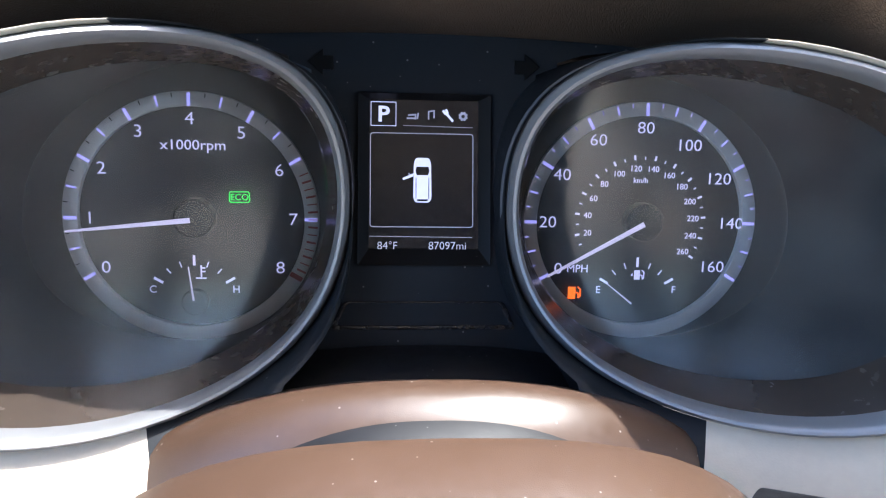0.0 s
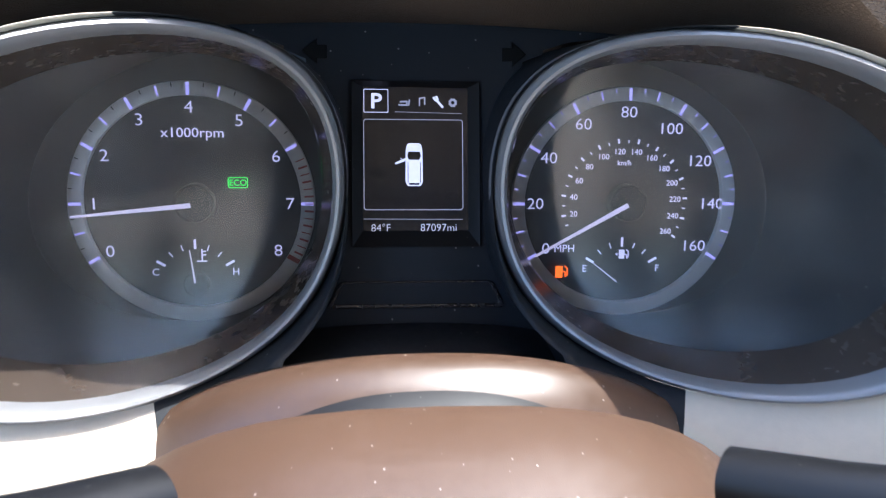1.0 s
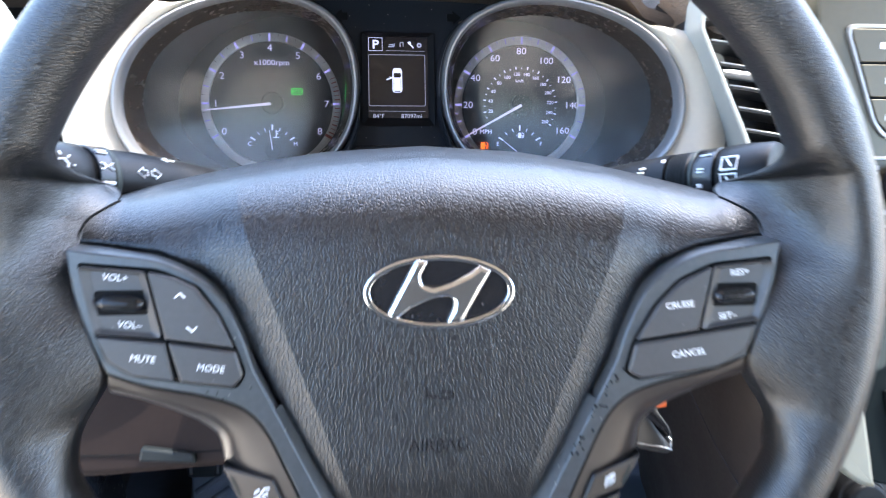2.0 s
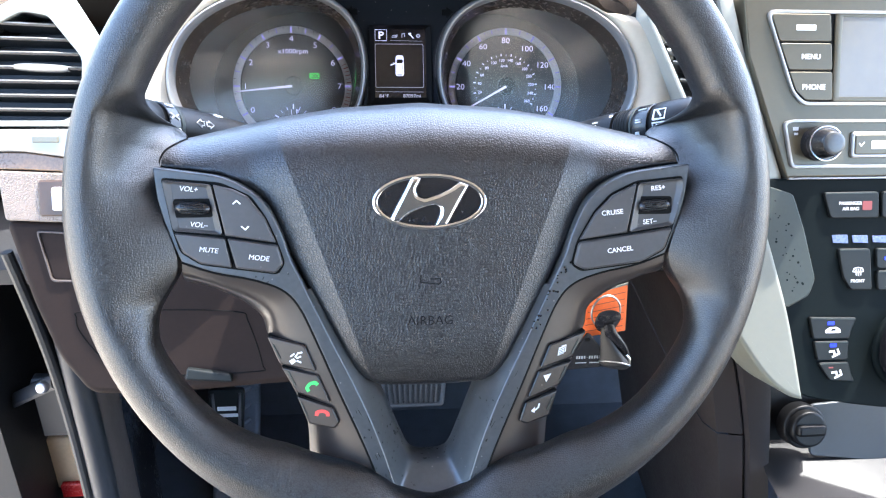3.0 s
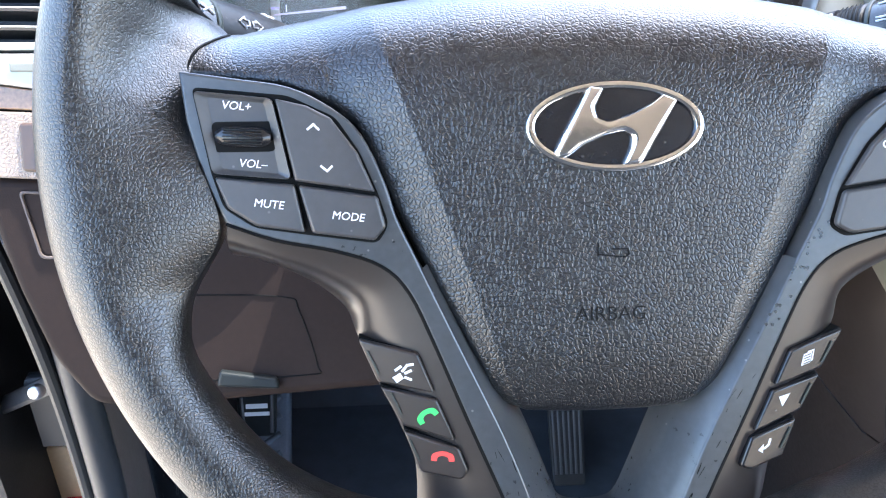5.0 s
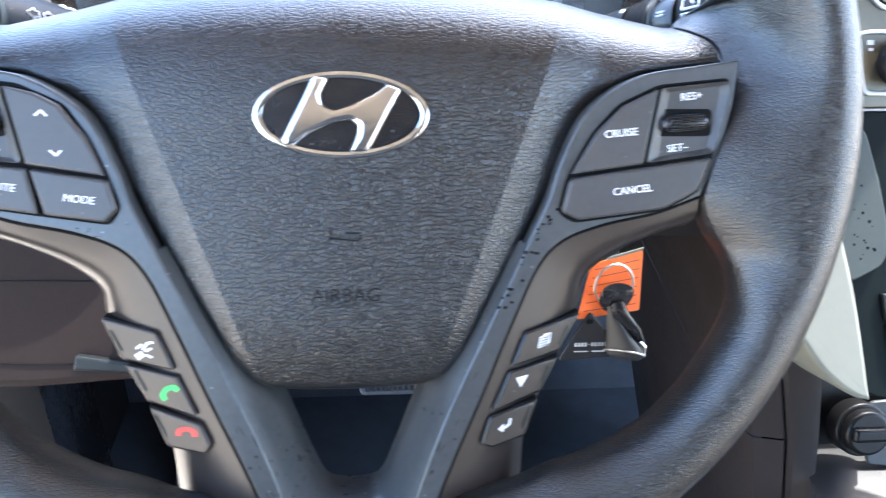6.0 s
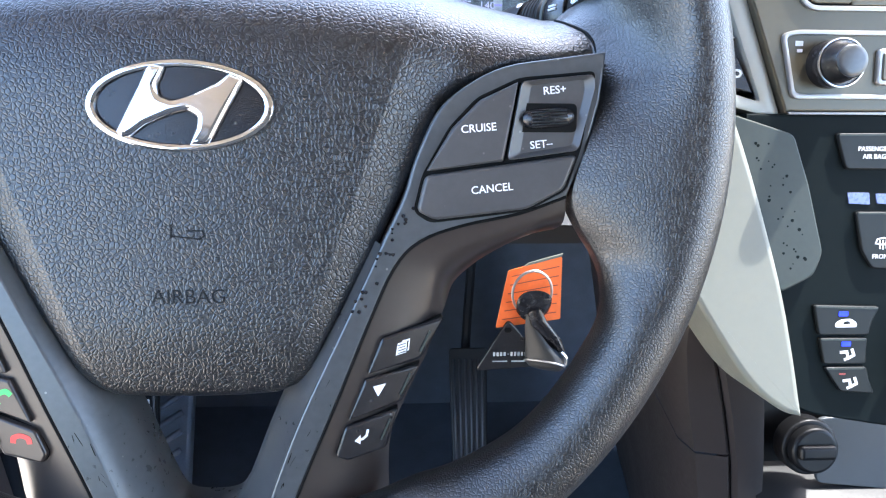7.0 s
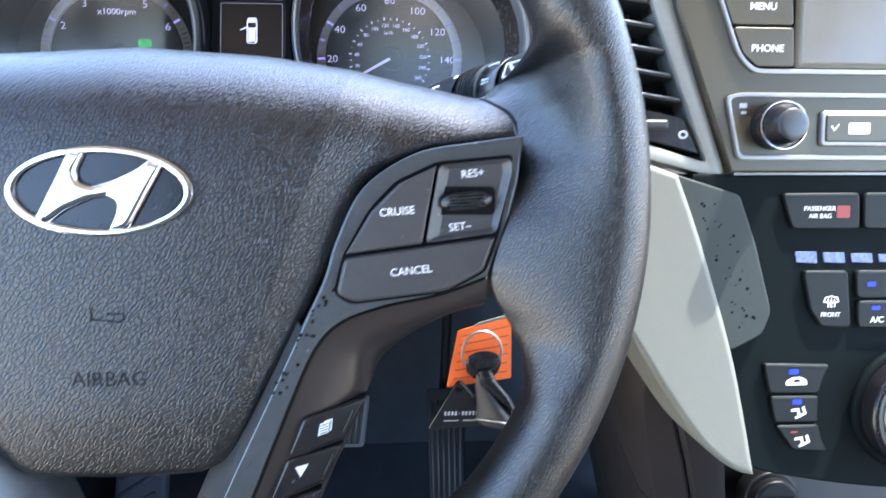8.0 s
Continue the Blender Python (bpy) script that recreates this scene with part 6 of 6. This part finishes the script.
for lo, hi in ((-0.13, 0.3265), (0.3285, 0.47)):
    part("tunnel_cheek", loft(tunnel_rows(lo, hi, lambda l, m, r, z: [(l + 0.02, 0.60, z), (l, 0.20, z), (l + 0.002, 0.150, z), (l + 0.010, 0.134, z), (m - 0.003, 0.129, z), (m, 0.132, z), (m, 0.16, z)]), False), TUNNELSIDE, tunnel, "dark brown tunnel cheek")
part("tunnel_post", loft(tunnel_rows(-0.13, 0.47, lambda l, m, r, z: [(m + 0.0006, 0.16, z), (m + 0.0006, 0.130, z), (m + 0.004, 0.127, z), (r - 0.008, 0.126, z), (r - 0.001, 0.129, z), (r, 0.136, z), (r + 0.002, 0.24, z)]), False), TUNNELSIDE, tunnel, "dark brown tunnel post")
rows = [[(x, y, z) for y, z in ((0.20, 0.43), (0.16, 0.36), (0.150, 0.30), (0.12, 0.285), (0.02, 0.275), (-0.5, 0.27))] for x in (0.350, 0.42, 0.62)]
part("console_front", loft(rows, False), STALK, tunnel, "glossy black console front")
tray = part("console_plate", prism(fillet([(-0.034, -0.024), (0.10, -0.040), (0.10, 0.040), (-0.040, 0.030)], 0.006), 0.0, 0.003, 0.001), PLATE)
tray.matrix_world = pose(0.432, 0.140, 0.318, 74)
tagged(tray, "pale silver plate on the console front", "trim", kind="structure")
outlet = thing("power_outlet", pose(0.384, 0.134, 0.331, 66), "black power outlet with its cap in place", "power outlet")
part("collar", disc(0, 0, 0.0215, -0.012, 0.003, 0.002), STALK, outlet, "black collar")
part("cap", disc(0, 0, 0.0178, 0.002, 0.012, 0.003), STALK, outlet, "round black cap")
part("grip", prism(rrect(0, 0, 0.028, 0.011, 0.003), 0.011, 0.017, 0.003), STALK, outlet, "raised grip")

# ---- keys in the ignition ----
keys = thing("key_ring", pose(0.150, 0.098, 0.520, 80), "car keys with orange paper tag and black triangular tag", "keys")
part("tag_paper", prism(fillet([(-0.011, -0.009), (-0.002, -0.0066), (0.020, -0.0005), (0.0215, -0.040), (-0.017, -0.0455)], 0.0012), -0.0004, 0.0004), TAGORANGE, keys, "orange paper tag")
for k in range(6):
    part("printed_line", strokes([[(-0.0085 - 0.0009 * k, -0.0125 - 0.0055 * k), (0.0185, -0.0065 - 0.0058 * k)]], 0.0005, 0.0004), REDMARK, keys)
part("sleeve_edge", prism([(-0.002, -0.0064), (0.020, -0.0003), (0.0202, 0.0014), (0.001, -0.0042)], -0.0004, 0.0004), PALE, keys, "clear sleeve edge")
part("split_ring", tube([(0.003 + 0.0115 * math.cos(t), -0.0215 + 0.0145 * math.sin(t), 0.004 + 0.002 * math.sin(t)) for t in (2 * math.pi * k / 32 for k in range(32))], 0.0008, 8, True), STEEL, keys, "steel split ring")
part("key_head", loft([[(0.0035 + r * math.cos(t), -0.025 + 0.62 * r * math.sin(t) - dy, z) for t in (2 * math.pi * k / 28 for k in range(28))] for r, dy, z in ((0.0070, 0.010, 0.004), (0.0096, 0.006, 0.006), (0.0102, 0.001, 0.009), (0.0098, -0.002, 0.011), (0.0085, -0.003, 0.0118), (0.0012, -0.003, 0.0112))], True, True), PIANO, keys, "round black key head")
part("fob", loft([[(x + 0.006 * math.cos(t) * w, y + 0.006 * math.sin(t) * w, 0.010 + 0.004 * math.sin(t)) for t in (2 * math.pi * k / 14 for k in range(14))] for x, y, w in ((0.0045, -0.032, 0.7), (0.0075, -0.040, 0.85), (0.016, -0.050, 0.8), (0.0215, -0.057, 0.35))], True, True), PIANO, keys, "black key fob")
part("bell_fob", loft([[(x + r * math.cos(t), y + 0.55 * r * math.sin(t) * (1 if r < 0.006 else 0.8), 0.008 + 0.8 * r * math.sin(t + 0.6)) for t in (2 * math.pi * k / 20 for k in range(20))] for x, y, r in ((0.0015, -0.034, 0.0020), (0.0025, -0.042, 0.0032), (0.007, -0.052, 0.0065), (0.011, -0.061, 0.0100), (0.012, -0.066, 0.0112), (0.0125, -0.069, 0.0085))], True, True), RUBBER, keys, "bell-shaped black fob")
part("fob_ring", tube([(0.012 + 0.0112 * math.cos(t), -0.0655 + 0.0050 * math.sin(t), 0.008 + 0.009 * math.sin(t + 0.6)) for t in (2 * math.pi * k / 24 for k in range(24))], 0.0006, 8, True), STEEL, keys, "steel ring")
part("clasp", tube([(0.021, -0.058, 0.006), (0.0245, -0.062, 0.007), (0.0245, -0.067, 0.007)], 0.0018, 10), CHROME, keys, "small chrome clasp")
tri = part("triangle_tag", prism(fillet([(-0.0285, -0.0725), (0.0150, -0.0695), (-0.0100, -0.0385)], 0.004), 0.002, 0.0036, 0.0006), PIANO, keys, "black triangular tag")
part("printed_code", flats([rrect(-0.0176 + 0.0021 * k, -0.0612, 0.0013 if k != 4 else 0.0008, 0.0026 if k != 4 else 0.0005, 0.0002) for k in range(10)], 0.0036), FAINT, tri, "worn grey print")
part("printed_bar", flats([rrect(-0.0140, -0.0660, 0.0090, 0.0007, 0.0002), rrect(-0.0030, -0.0660, 0.0080, 0.0009, 0.0002)], 0.0036), FAINT, tri)
part("tag_hole", flats([rrect(-0.0100, -0.0455, 0.0040, 0.0030, 0.0010)], 0.0036), GAP, tri)
rows = [[(0.135 + r * math.cos(t), 0.155 - d, 0.550 + r * math.sin(t)) for t in (2 * math.pi * k / 24 for k in range(24))] for d, r in ((0, 0.022), (0.05, 0.021), (0.055, 0.018), (0.056, 0.012))]
ign = thing("ignition_lock", Matrix.Identity(4), "black ignition lock barrel on the column", "ignition lock")
part("barrel", loft(rows, True, True), PIANO, ign)

# ---- door opening ----
jamb = thing("door_jamb", Matrix.Identity(4), "black painted door jamb with rubber seal", "door frame", kind="structure")
part("pillar", loft([[(-0.328, 0.30, z), (-0.36, 0.33, z), (-0.40, 0.42, z), (-0.43, 0.50, z), (-0.36, 0.52, z), (-0.325, 0.34, z)] for z in (-0.13, 0.45, 0.62)], True, True), BODYPAINT, jamb, "black painted pillar")
part("seal", tube(spline([(-0.324, 0.168, 0.52), (-0.312, 0.165, 0.44), (-0.307, 0.165, 0.36), (-0.304, 0.160, 0.25), (-0.304, 0.15, 0.05), (-0.306, 0.14, -0.13)], 5), 0.0050, 10), RUBBER, jamb, "black rubber door seal")
part("trim_tube", tube(spline([(-0.295, 0.172, 0.47), (-0.292, 0.168, 0.38), (-0.289, 0.163, 0.28), (-0.288, 0.155, 0.05), (-0.289, 0.148, -0.13)], 5), 0.0115, 14), TRIMTUBE, jamb, "rounded blue grey sill trim")
part("kick_panel", loft([[(x, y, z) for x, y in ((-0.286, 0.166), (-0.285, 0.19), (-0.292, 0.24), (-0.305, 0.285), (-0.312, 0.305), (-0.335, 0.315))] for z in (-0.13, 0.15, 0.37, 0.42)], False), KICK, jamb, "taupe kick panel")
door = thing("car_door", Matrix.Identity(4), "open black car door with its check strap", "car door")
part("inner_panel", slab(-1.30, -0.47, 0.40, 0.46, -0.10, 0.62, 0.01), RUBBER, door, "black inner edge of the door")
part("check_strap", tube([(-0.335, 0.215, 0.352), (-0.395, 0.255, 0.300), (-0.440, 0.285, 0.262), (-0.60, 0.40, 0.20)], 0.008, 8, squash=0.45), TRIMTUBE, door, "grey check strap")
part("strap_bolt", disc(-0.0, 0.0, 0.0058, 0.0, 0.007, 0.0028, 20), STEEL, door, "bright steel bolt").matrix_local = pose(-0.341, 0.205, 0.354, 70)
# Tan slab stands in for sunlit ground glimpsed past the door
part("trim_edge", slab(-0.401, -0.366, 0.300, 0.308, 0.130, 0.205, 0.004), TAN, door, "tan patch standing in for sunlit ground past the door")
part("reflector", slab(-0.394, -0.366, 0.292, 0.299, 0.122, 0.142, 0.003), REDLAMP, door, "red door reflector")
part("bracket", slab(-0.381, -0.345, 0.262, 0.275, 0.243, 0.320, 0.006), TRIMTUBE, door, "grey hinge bracket")
part("hinge", loft([[(-0.425 + 0.016 * math.cos(t), 0.30 + 0.016 * math.sin(t), z) for t in (2 * math.pi * k / 14 for k in range(14))] for z in (0.12, 0.24)], True, True), BODYPAINT, door, "black hinge")
sill = thing("door_sill", Matrix.Identity(4), "tan painted sill with a red reflector", "sill", kind="structure")
part("sill_panel", slab(-0.60, -0.42, -2.0, 0.30, -0.30, -0.14, 0.01), LINING, sill, "tan sill")
